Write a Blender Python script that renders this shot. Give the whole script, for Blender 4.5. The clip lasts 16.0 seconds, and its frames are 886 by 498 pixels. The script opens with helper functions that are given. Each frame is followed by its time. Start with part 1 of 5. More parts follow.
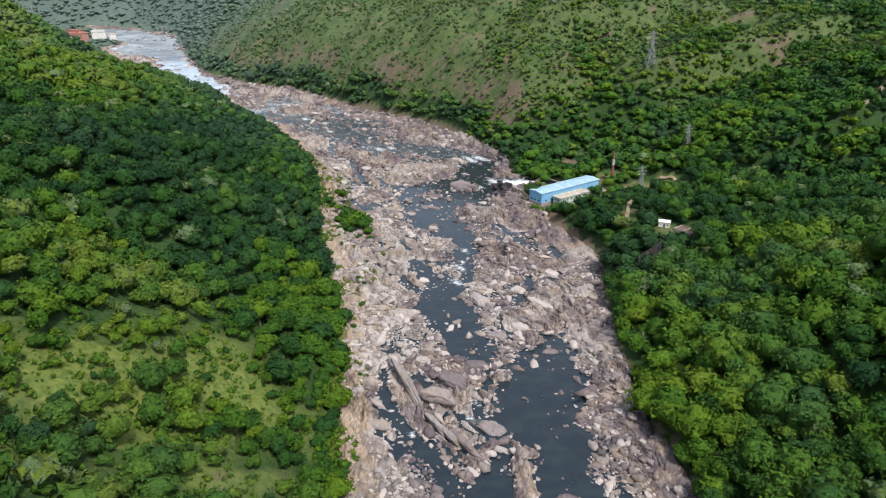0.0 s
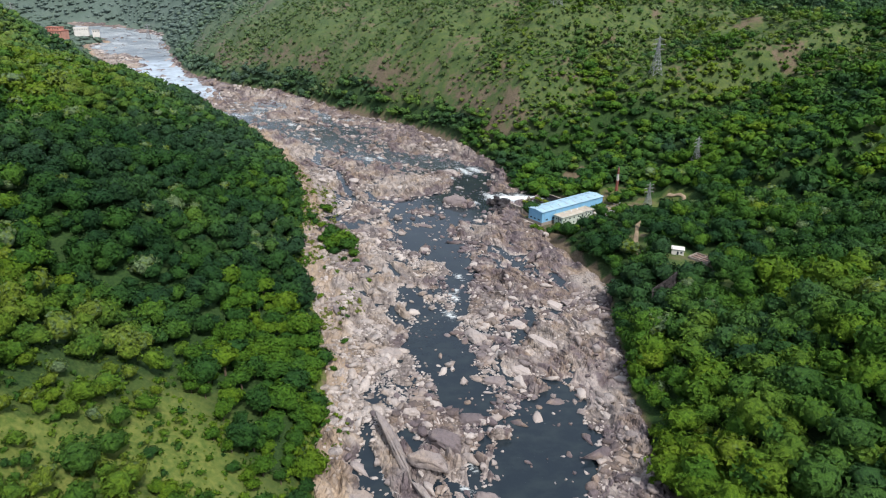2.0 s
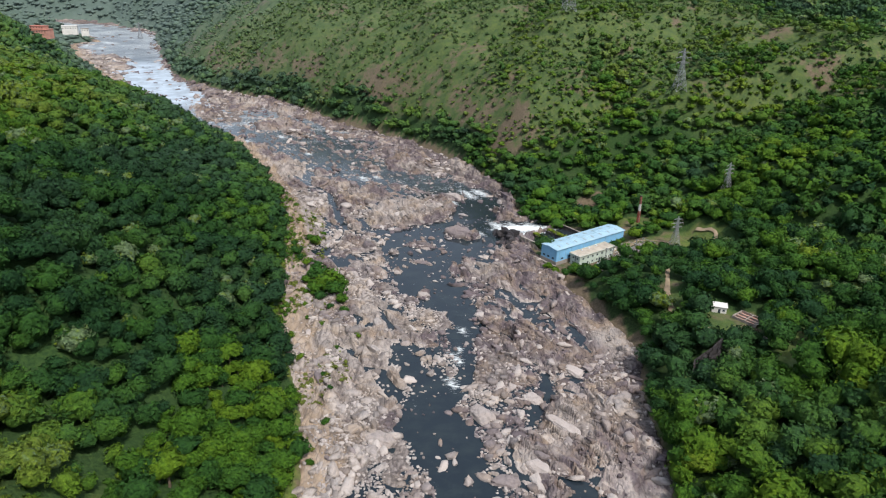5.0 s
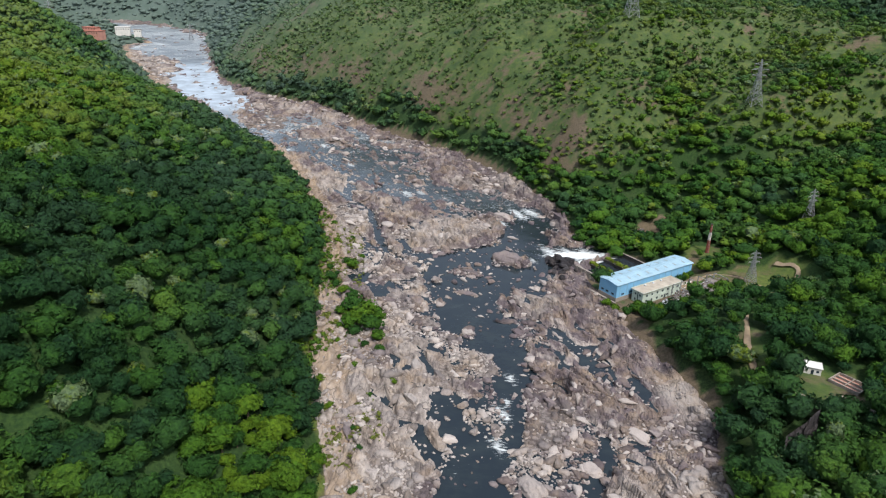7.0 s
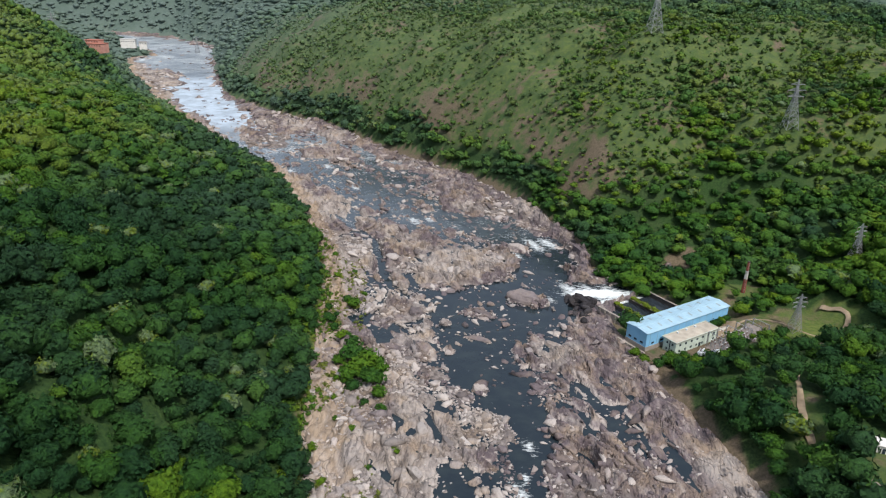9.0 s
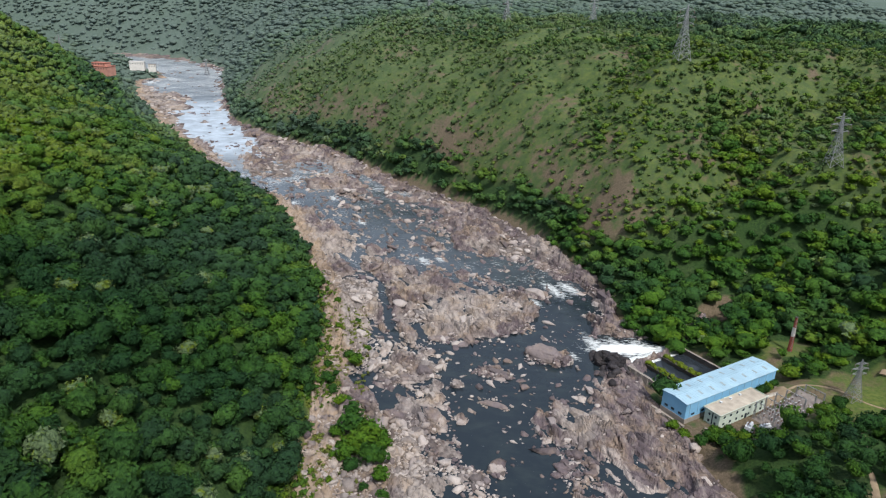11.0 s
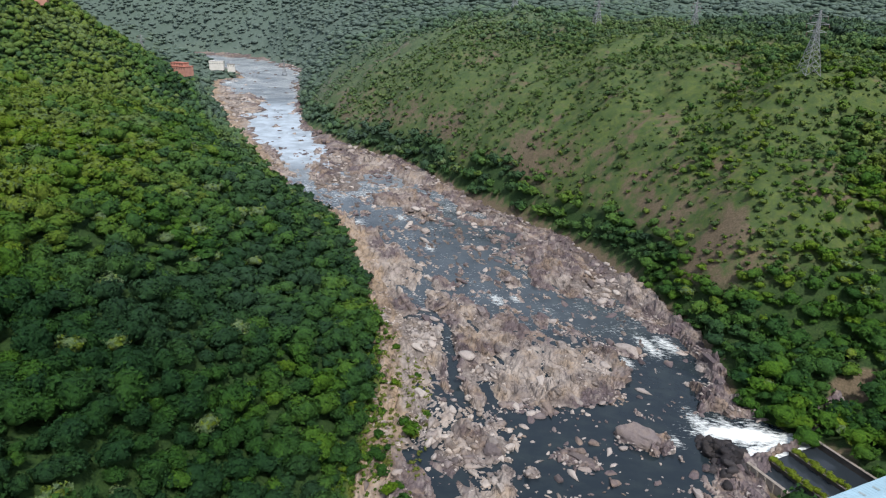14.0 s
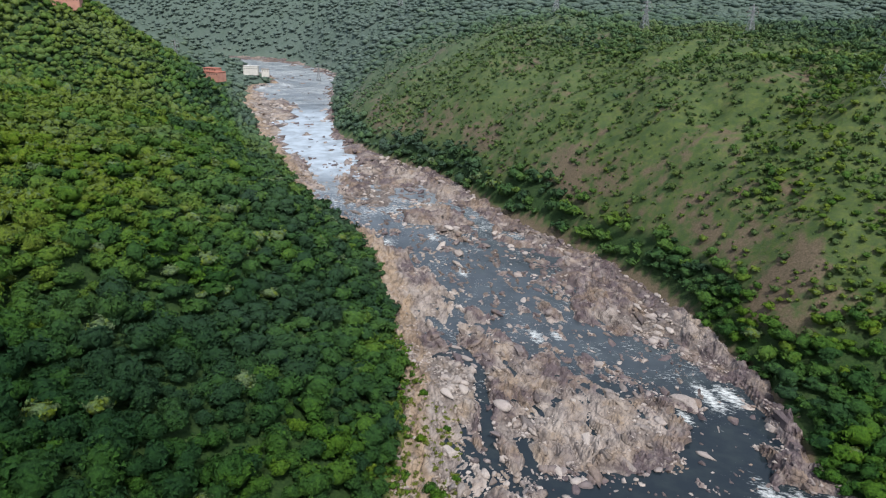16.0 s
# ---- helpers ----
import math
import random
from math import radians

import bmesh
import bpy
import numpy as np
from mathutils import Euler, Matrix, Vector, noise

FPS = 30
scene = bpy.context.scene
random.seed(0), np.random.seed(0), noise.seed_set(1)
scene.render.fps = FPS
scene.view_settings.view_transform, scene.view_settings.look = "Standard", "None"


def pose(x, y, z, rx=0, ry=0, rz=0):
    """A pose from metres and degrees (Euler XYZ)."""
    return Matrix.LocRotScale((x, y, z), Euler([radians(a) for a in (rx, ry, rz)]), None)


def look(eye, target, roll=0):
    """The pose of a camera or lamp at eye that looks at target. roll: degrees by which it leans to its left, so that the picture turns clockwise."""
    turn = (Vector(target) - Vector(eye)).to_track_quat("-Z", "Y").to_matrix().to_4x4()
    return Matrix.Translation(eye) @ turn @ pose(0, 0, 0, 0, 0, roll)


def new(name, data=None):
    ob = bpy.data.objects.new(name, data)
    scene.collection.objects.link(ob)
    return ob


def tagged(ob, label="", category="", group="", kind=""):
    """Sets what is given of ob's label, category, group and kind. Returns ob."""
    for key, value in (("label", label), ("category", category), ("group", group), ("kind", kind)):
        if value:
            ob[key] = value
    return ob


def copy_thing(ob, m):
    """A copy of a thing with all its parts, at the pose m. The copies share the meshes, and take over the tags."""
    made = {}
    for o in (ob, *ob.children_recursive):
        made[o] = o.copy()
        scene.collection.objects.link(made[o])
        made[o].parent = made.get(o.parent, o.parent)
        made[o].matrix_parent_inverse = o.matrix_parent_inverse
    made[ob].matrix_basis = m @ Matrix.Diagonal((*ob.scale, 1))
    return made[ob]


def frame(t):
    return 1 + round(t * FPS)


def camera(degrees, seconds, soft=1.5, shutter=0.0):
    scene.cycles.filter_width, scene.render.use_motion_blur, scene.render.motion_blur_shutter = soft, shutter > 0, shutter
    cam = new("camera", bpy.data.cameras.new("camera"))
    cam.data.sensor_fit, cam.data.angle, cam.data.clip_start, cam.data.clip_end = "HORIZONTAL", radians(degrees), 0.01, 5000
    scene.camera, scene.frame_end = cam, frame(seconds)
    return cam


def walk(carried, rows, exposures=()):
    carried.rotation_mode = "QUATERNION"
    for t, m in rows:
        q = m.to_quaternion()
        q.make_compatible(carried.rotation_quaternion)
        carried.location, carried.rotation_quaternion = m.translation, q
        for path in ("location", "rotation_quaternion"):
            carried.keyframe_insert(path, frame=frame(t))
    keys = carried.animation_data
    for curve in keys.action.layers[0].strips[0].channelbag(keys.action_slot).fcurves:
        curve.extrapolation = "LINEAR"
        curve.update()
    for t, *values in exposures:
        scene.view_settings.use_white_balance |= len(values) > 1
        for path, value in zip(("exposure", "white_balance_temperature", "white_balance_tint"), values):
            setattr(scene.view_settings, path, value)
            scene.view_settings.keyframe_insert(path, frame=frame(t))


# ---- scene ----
cam = camera(66.2, 16.0, soft=1.2)
METRES, EYE, TILT, LEAN, TURN = 320.0, 169.0, -22.6, 0.0, 0.0
ROWS = [
    (0.0, 0.0, 0.0, 0.0, -0.0, 0.0, 0.0),
    (0.5, -0.0006, 0.0293, 0.0115, -0.16, -0.02, -0.03),
    (1.0, -0.001, 0.0584, 0.0233, -0.33, -0.04, -0.1),
    (1.5, -0.0009, 0.0873, 0.0354, -0.49, -0.03, -0.24),
    (2.0, -0.0009, 0.1164, 0.0477, -0.68, -0.01, -0.47),
    (2.5, -0.0011, 0.1448, 0.0602, -0.84, -0.0, -0.65),
    (3.0, -0.0012, 0.1736, 0.0731, -0.97, -0.0, -0.81),
    (3.5, -0.0012, 0.2017, 0.0864, -1.06, -0.03, -0.96),
    (6.0, -0.006, 0.3432, 0.1534, 0.52, -0.11, -1.74),
    (6.5, -0.0078, 0.3714, 0.1652, 1.72, -0.11, -2.33),
    (7.0, -0.01, 0.3996, 0.1778, 3.01, -0.13, -2.73),
    (7.5, -0.0122, 0.4274, 0.1907, 3.71, -0.13, -2.97),
    (8.0, -0.0142, 0.4559, 0.2027, 3.76, -0.13, -3.03),
    (8.5, -0.0171, 0.4845, 0.2142, 3.72, 0.1, -3.09),
    (9.0, -0.0203, 0.5131, 0.2266, 3.75, 0.69, -3.1),
    (11.5, -0.0373, 0.6544, 0.2902, 5.45, 2.35, -4.01),
    (12.0, -0.0416, 0.6826, 0.3032, 6.61, 2.23, -4.5),
    (12.5, -0.0459, 0.7108, 0.3159, 7.69, 2.09, -5.05),
    (13.0, -0.0513, 0.7391, 0.3282, 8.66, 1.98, -5.52),
    (13.5, -0.0573, 0.7672, 0.3408, 9.62, 1.87, -5.94),
    (14.0, -0.0632, 0.7955, 0.3537, 10.6, 1.76, -6.3),
    (14.5, -0.0697, 0.8232, 0.3665, 11.27, 1.7, -6.54),
    (15.0, -0.0766, 0.8514, 0.3789, 11.87, 1.71, -6.74),
    (15.5, -0.0837, 0.8789, 0.3918, 12.57, 1.69, -7.01),
    (16.0, -0.0916, 0.9068, 0.4041, 13.44, 1.65, -7.31),
]
walk(cam, [(t, pose(0, 0, EYE, TILT, LEAN, TURN) @ pose(METRES * x, METRES * y, METRES * z, 90 + pitch, roll, yaw)) for t, x, y, z, yaw, pitch, roll in ROWS], [(0, 0.75), (3.5, 0.64), (8, 0.54), (16, 0.45)])

# ---- world and light ----
SUN_UP, SUN_TURN = 55.0, 150.0
world = bpy.data.worlds.new("overcast_sky")
scene.world = world
world.use_nodes = True
wn = world.node_tree
sky = wn.nodes.new("ShaderNodeTexSky")
sky.sky_type = "NISHITA"
sky.sun_disc = False
sky.sun_elevation, sky.sun_rotation = radians(SUN_UP), radians(SUN_TURN)
sky.air_density, sky.dust_density, sky.ozone_density = 1.0, 4.0, 1.0
haze = wn.nodes.new("ShaderNodeMixRGB")
haze.inputs[0].default_value = 0.6
haze.inputs[2].default_value = (7.0, 8.1, 10.0, 1)
wn.links.new(sky.outputs[0], haze.inputs[1])
bg = wn.nodes["Background"]
wn.links.new(haze.outputs[0], bg.inputs[0])
bg.inputs[1].default_value = 0.084
sun = new("sun", bpy.data.lights.new("sun", "SUN"))
sun.data.energy, sun.data.angle, sun.data.color = 3.0, radians(7), (1.0, 0.96, 0.91)
sx = math.sin(radians(SUN_TURN)) * math.cos(radians(SUN_UP))
sy = math.cos(radians(SUN_TURN)) * math.cos(radians(SUN_UP))
sun.matrix_world = look((300 * sx, 300 * sy, 900), (0, 0, 900 - 300 * math.sin(radians(SUN_UP))))
scene.view_settings.exposure = 0.7


# ---- materials ----
class Nodes:
    """A small builder for one node material."""

    def __init__(self, name, rough=0.85):
        self.mat = bpy.data.materials.new(name)
        self.mat.use_nodes = True
        self.tree = self.mat.node_tree
        self.bsdf = self.tree.nodes["Principled BSDF"]
        self.bsdf.inputs["Roughness"].default_value = rough
        self.bsdf.inputs["Specular IOR Level"].default_value = 0.25
        geo = self.tree.nodes.new("ShaderNodeNewGeometry")
        self.pos, self.island, self.normal = geo.outputs["Position"], geo.outputs["Random Per Island"], geo.outputs["Normal"]

    def put(self, socket, value):
        if isinstance(value, bpy.types.NodeSocket):
            self.tree.links.new(value, socket)
        elif isinstance(value, tuple):
            socket.default_value = (*value, 1) if len(value) == 3 and len(socket.default_value) == 4 else value
        else:
            socket.default_value = value

    def noise(self, size, detail=4.0, vector=None, rough=0.6, stretch=None):
        n = self.tree.nodes.new("ShaderNodeTexNoise")
        n.inputs["Scale"].default_value, n.inputs["Detail"].default_value, n.inputs["Roughness"].default_value = 1.0 / size, detail, rough
        v = self.pos if vector is None else vector
        if stretch:
            m = self.tree.nodes.new("ShaderNodeMapping")
            m.inputs["Scale"].default_value = stretch
            self.put(m.inputs[0], v)
            v = m.outputs[0]
        self.put(n.inputs["Vector"], v)
        return n.outputs["Fac"]

    def ramp(self, fac, *stops):
        r = self.tree.nodes.new("ShaderNodeValToRGB")
        while len(r.color_ramp.elements) < len(stops):
            r.color_ramp.elements.new(0.5)
        for e, (at, col) in zip(r.color_ramp.elements, stops):
            e.position = at
            e.color = (*col, 1) if isinstance(col, tuple) else (col, col, col, 1)
        self.put(r.inputs[0], fac)
        return r.outputs[0]

    def mix(self, fac, a, b, kind="MIX"):
        m = self.tree.nodes.new("ShaderNodeMixRGB")
        m.blend_type = kind
        for s, v in zip(m.inputs, (fac, a, b)):
            self.put(s, v)
        return m.outputs[0]

    def math(self, op, a, b=0.0, clamp=False):
        m = self.tree.nodes.new("ShaderNodeMath")
        m.operation, m.use_clamp = op, clamp
        self.put(m.inputs[0], a)
        self.put(m.inputs[1], b)
        return m.outputs[0]

    def cracks(self, size, stretch, twist, warp=0.5):
        """Distance to the nearest joint between broken, bent blocks."""
        shift = self.tree.nodes.new("ShaderNodeTexNoise")
        shift.inputs["Scale"].default_value, shift.inputs["Detail"].default_value = 0.6 / size, 3.0
        self.put(shift.inputs["Vector"], self.pos)
        add = self.tree.nodes.new("ShaderNodeVectorMath")
        add.operation = "MULTIPLY_ADD"
        self.put(add.inputs[0], shift.outputs["Color"])
        add.inputs[1].default_value = (size * warp * 2,) * 3
        self.put(add.inputs[2], self.pos)
        m = self.tree.nodes.new("ShaderNodeMapping")
        m.inputs["Rotation"].default_value, m.inputs["Scale"].default_value = (0, 0, radians(twist)), stretch
        self.put(m.inputs[0], add.outputs[0])
        v = self.tree.nodes.new("ShaderNodeTexVoronoi")
        v.feature = "DISTANCE_TO_EDGE"
        v.inputs["Scale"].default_value = 1.0 / size
        self.put(v.inputs["Vector"], m.outputs[0])
        return v.outputs["Distance"]

    def attribute(self, name):
        a = self.tree.nodes.new("ShaderNodeAttribute")
        a.attribute_name = name
        return a.outputs["Fac"]

    def chance(self):
        return self.tree.nodes.new("ShaderNodeObjectInfo").outputs["Random"]

    def bump(self, height, depth, strength=1.0):
        b = self.tree.nodes.new("ShaderNodeBump")
        b.inputs["Strength"].default_value, b.inputs["Distance"].default_value = strength, depth
        self.put(b.inputs["Height"], height)
        self.put(self.bsdf.inputs["Normal"], b.outputs[0])

    def done(self, colour):
        self.put(self.bsdf.inputs["Base Color"], colour)
        return self.mat


def plain(name, colour, rough=0.7, vary=0.15, size=1.0, metal=0.0, relief=0.02):
    """Paint, concrete or metal with faint stains at two scales."""
    m = Nodes(name, rough)
    m.bsdf.inputs["Metallic"].default_value = metal
    dirt = m.noise(size * 3, 5)
    grain = m.noise(size * 0.25, 3)
    dark = tuple(c * (1 - 2 * vary) for c in colour)
    c = m.mix(m.ramp(dirt, (0.3, 0.0), (0.75, 1.0)), dark, colour)
    c = m.mix(m.ramp(grain, (0.35, vary), (0.65, 0.0)), c, dark)
    if relief:
        m.bump(grain, relief)
    return m.done(c)


def leaf_stops(m, fac):
    return m.ramp(fac, (0.0, (0.015, 0.046, 0.017)), (0.3, (0.029, 0.081, 0.016)), (0.55, (0.054, 0.124, 0.014)),
                  (0.8, (0.092, 0.160, 0.013)), (0.93, (0.122, 0.172, 0.020)), (0.97, (0.105, 0.165, 0.065)), (1.0, (0.12, 0.175, 0.085)))


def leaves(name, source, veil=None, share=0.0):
    """Foliage in clumps of leaves; veil is a second leaf colour mixed in by share, or distance haze mixed in by the
    dull attribute.
    """
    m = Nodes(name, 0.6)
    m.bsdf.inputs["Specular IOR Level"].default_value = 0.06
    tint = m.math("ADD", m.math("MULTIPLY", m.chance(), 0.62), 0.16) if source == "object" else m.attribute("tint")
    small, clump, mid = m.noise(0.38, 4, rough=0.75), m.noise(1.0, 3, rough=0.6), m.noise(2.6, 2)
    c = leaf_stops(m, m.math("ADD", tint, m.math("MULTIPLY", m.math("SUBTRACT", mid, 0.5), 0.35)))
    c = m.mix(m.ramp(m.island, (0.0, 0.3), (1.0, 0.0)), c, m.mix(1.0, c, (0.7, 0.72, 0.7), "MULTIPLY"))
    # uneven leaf colour; bright clumps and dark gaps between leaves are painted in
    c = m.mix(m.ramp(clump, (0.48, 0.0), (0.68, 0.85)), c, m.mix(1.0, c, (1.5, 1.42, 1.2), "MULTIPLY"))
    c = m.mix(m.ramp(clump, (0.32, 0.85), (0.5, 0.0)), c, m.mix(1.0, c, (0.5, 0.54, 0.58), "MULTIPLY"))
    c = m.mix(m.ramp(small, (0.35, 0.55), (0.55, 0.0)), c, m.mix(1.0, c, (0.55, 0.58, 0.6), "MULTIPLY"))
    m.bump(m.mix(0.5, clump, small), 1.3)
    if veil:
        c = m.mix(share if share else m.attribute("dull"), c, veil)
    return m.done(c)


def rock_material(name, pale, dark, warm, mauve, source, joints=False):
    """Weathered granite: pale, warm and mauve patches, dark seams and lichen."""
    m = Nodes(name, 0.85)
    big = m.noise(13, 4)
    streak = m.noise(4.5, 3, stretch=(1.0, 0.5, 1.0)) if joints else m.noise(1.5, 5, stretch=(1.0, 0.4, 1.0))
    fine = m.noise(0.35, 4)
    shade = m.chance() if source == "object" else m.attribute("shade")
    tone = m.chance() if source == "object" else m.attribute("tone")
    c = m.mix(m.ramp(tone, (0.35, 0.0), (0.62, 1.0)), mauve, pale)
    c = m.mix(m.ramp(big, (0.46, 0.0), (0.66, 0.7)), c, warm)
    if source == "tone":
        c = m.mix(m.ramp(m.math("ADD", m.attribute("sand"), m.math("MULTIPLY", m.math("SUBTRACT", big, 0.5), 1.2)), (0.5, 0.0), (0.8, 0.85)), c, tuple(v * 1.05 for v in warm))
    c = m.mix(m.ramp(streak, (0.34, 0.42), (0.52, 0.0)), c, dark)
    c = m.mix(m.ramp(shade, (0.05, 0.55), (0.32, 0.0)), c, dark)
    c = m.mix(m.ramp(shade, (0.6, 0.0), (0.95, 0.75)), c, tuple(v * 1.4 for v in pale))
    c = m.mix(m.ramp(fine, (0.52, 0.0), (0.74, 0.3)), c, tuple(v * 0.5 for v in dark))
    if joints:
        wide, close = m.cracks(7.5, (1.0, 0.22, 1.0), 28), m.cracks(2.3, (1.0, 0.35, 1.0), 30)
        broken = m.ramp(m.noise(15, 3), (0.42, 0.0), (0.62, 1.0))
        # dark joints, deepened with crevice shade painted in
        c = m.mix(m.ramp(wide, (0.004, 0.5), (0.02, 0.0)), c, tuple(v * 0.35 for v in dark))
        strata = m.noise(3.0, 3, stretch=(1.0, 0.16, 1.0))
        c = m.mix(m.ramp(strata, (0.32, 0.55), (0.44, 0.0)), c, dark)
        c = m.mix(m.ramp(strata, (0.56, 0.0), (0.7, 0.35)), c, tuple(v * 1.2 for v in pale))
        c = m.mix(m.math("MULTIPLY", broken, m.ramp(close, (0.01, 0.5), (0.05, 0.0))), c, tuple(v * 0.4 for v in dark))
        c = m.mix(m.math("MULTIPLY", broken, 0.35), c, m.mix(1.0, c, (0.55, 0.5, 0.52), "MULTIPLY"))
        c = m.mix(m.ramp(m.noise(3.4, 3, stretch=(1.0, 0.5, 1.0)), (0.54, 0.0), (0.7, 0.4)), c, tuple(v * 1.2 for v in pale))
        # gravel among heaped boulders, darkened to stand in for shade in the gaps
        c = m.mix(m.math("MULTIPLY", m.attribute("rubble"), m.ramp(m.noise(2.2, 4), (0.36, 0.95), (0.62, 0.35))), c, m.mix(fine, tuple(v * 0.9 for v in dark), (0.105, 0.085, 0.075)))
        relief = m.math("ADD", m.ramp(wide, (0.0, 0.0), (0.2, 1.0)), m.ramp(close, (0.0, 0.0), (0.25, 0.6)))
        m.bump(m.math("ADD", relief, m.math("MULTIPLY", strata, 0.8)), 0.4)
    else:
        m.bump(m.mix(0.5, streak, fine), 0.7)
    return m.done(c)


def terrain_material():
    m = Nodes("hillside_grass_and_soil", 0.95)
    m.bsdf.inputs["Specular IOR Level"].default_value = 0.1
    big, mid, fine = m.noise(55, 5), m.noise(9, 5), m.noise(1.1, 4)
    grass = m.mix(m.ramp(mid, (0.35, 0.0), (0.65, 1.0)), (0.054, 0.090, 0.024), (0.108, 0.134, 0.036))
    grass = m.mix(m.ramp(m.noise(3.2, 4), (0.42, 0.0), (0.6, 0.6)), grass, (0.048, 0.074, 0.036))
    grass = m.mix(m.ramp(fine, (0.4, 0.0), (0.65, 0.55)), grass, (0.056, 0.080, 0.034))
    grass = m.mix(m.ramp(m.noise(17, 4, rough=0.65), (0.46, 0.0), (0.62, 0.75)), grass, m.mix(1.0, grass, (0.62, 0.72, 0.66), "MULTIPLY"))
    meadow = m.mix(m.ramp(m.noise(2.2, 4), (0.35, 0.0), (0.65, 1.0)), (0.062, 0.100, 0.020), (0.140, 0.160, 0.040))
    grass = m.mix(m.attribute("lush"), grass, meadow)
    soil = m.mix(m.ramp(fine, (0.35, 0.0), (0.7, 1.0)), (0.085, 0.062, 0.045), (0.170, 0.122, 0.090))
    bare = m.math("ADD", m.attribute("bare"), m.math("MULTIPLY", m.math("SUBTRACT", mid, 0.5), 1.6))
    bare = m.math("ADD", bare, m.math("MULTIPLY", m.math("SUBTRACT", big, 0.5), 1.0))
    c = m.mix(m.ramp(bare, (0.42, 0.0), (0.72, 0.85)), grass, soil)
    # undergrowth green, with the shade between crowns painted into it
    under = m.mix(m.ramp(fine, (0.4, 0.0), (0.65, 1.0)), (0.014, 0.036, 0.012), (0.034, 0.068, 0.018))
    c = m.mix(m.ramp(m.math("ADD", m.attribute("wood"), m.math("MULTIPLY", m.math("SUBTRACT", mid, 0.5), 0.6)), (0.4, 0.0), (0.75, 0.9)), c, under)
    # distance haze painted over the ground's own colour
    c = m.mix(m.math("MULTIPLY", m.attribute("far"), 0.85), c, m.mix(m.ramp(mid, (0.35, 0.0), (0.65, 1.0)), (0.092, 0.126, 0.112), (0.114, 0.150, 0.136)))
    m.bump(m.mix(0.4, mid, fine), 1.2)
    return m.done(c)


def water_material(name="river_water", murk=(0.012, 0.019, 0.026), ripple=0.1, foamy=True):
    m = Nodes(name, 0.06)
    m.bsdf.inputs["Specular IOR Level"].default_value = 0.5
    m.bsdf.inputs["IOR"].default_value = 1.33
    a, b = m.noise(1.4, 4, stretch=(1.0, 0.5, 1.0)), m.noise(6, 3)
    if not foamy:
        m.bump(a, ripple)
        return m.done(murk)
    threads = m.noise(1.0, 7, stretch=(0.3, 0.8, 1.0), rough=0.72)
    foam = m.math("ADD", m.attribute("foam"), m.math("MULTIPLY", m.math("SUBTRACT", threads, 0.5), 2.8))
    foam = m.ramp(m.math("MULTIPLY", foam, 0.75), (0.36, 0.0), (0.6, 0.45), (0.95, 1.0))
    m.put(m.bsdf.inputs["Roughness"], m.math("MAXIMUM", m.attribute("chop"), m.ramp(foam, (0.0, 0.07), (0.4, 0.8))))
    m.bump(m.mix(0.4, a, b), ripple)
    flow = m.ramp(m.noise(5, 5, stretch=(0.4, 0.6, 1.0), rough=0.65), (0.45, 0.0), (0.75, 1.0))
    # sky reflection on the far reach, painted as a pale body colour
    glare_mask = m.math("MULTIPLY", m.attribute("sky_glare"), m.ramp(m.noise(16, 4, rough=0.6), (0.3, 0.45), (0.6, 1.0)))
    body = m.mix(glare_mask, m.mix(flow, murk, (0.024, 0.034, 0.037)), (0.42, 0.49, 0.56))
    return m.done(m.mix(foam, body, (0.80, 0.84, 0.84)))


TERRAIN = terrain_material()
ROCK = rock_material("river_granite", (0.35, 0.31, 0.285), (0.048, 0.040, 0.043), (0.31, 0.235, 0.17), (0.135, 0.108, 0.114), "tone")
BOULDER = rock_material("boulder_granite", (0.32, 0.28, 0.26), (0.07, 0.060, 0.064), (0.29, 0.23, 0.185), (0.18, 0.148, 0.150), "object")
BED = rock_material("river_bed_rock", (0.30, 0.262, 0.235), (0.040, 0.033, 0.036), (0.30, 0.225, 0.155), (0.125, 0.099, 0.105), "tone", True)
BLACK_ROCK = rock_material("wet_black_rock", (0.04, 0.036, 0.038), (0.010, 0.009, 0.010), (0.05, 0.042, 0.038), (0.03, 0.027, 0.03), "tone")
WATER = water_material()
# the woodland's second colour is distance haze put into the leaves
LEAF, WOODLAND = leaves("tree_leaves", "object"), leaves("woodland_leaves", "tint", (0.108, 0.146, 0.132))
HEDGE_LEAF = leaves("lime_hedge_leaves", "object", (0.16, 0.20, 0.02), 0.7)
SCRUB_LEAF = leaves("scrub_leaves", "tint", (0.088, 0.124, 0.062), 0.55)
BARK = plain("bark", (0.16, 0.12, 0.085), 0.9, 0.2, 0.3)


# ---- numbers in a plane: noise and distances ----
def hashed(ix, iy, seed):
    h = (ix.astype(np.int64) * 374761393 + iy.astype(np.int64) * 668265263 + seed * 974634217) & 0xFFFFFFFF
    h = ((h ^ (h >> 13)) * 1274126177) & 0xFFFFFFFF
    h = ((h ^ (h >> 16)) * 2246822519) & 0xFFFFFFFF
    return ((h ^ (h >> 15)) & 0xFFFFFF) / float(0xFFFFFF)


def soft_noise(x, y, seed=0):
    ix, iy = np.floor(x), np.floor(y)
    fx, fy = x - ix, y - iy
    fx, fy = fx * fx * (3 - 2 * fx), fy * fy * (3 - 2 * fy)
    a, b = hashed(ix, iy, seed), hashed(ix + 1, iy, seed)
    c, d = hashed(ix, iy + 1, seed), hashed(ix + 1, iy + 1, seed)
    return (a + (b - a) * fx) * (1 - fy) + (c + (d - c) * fx) * fy


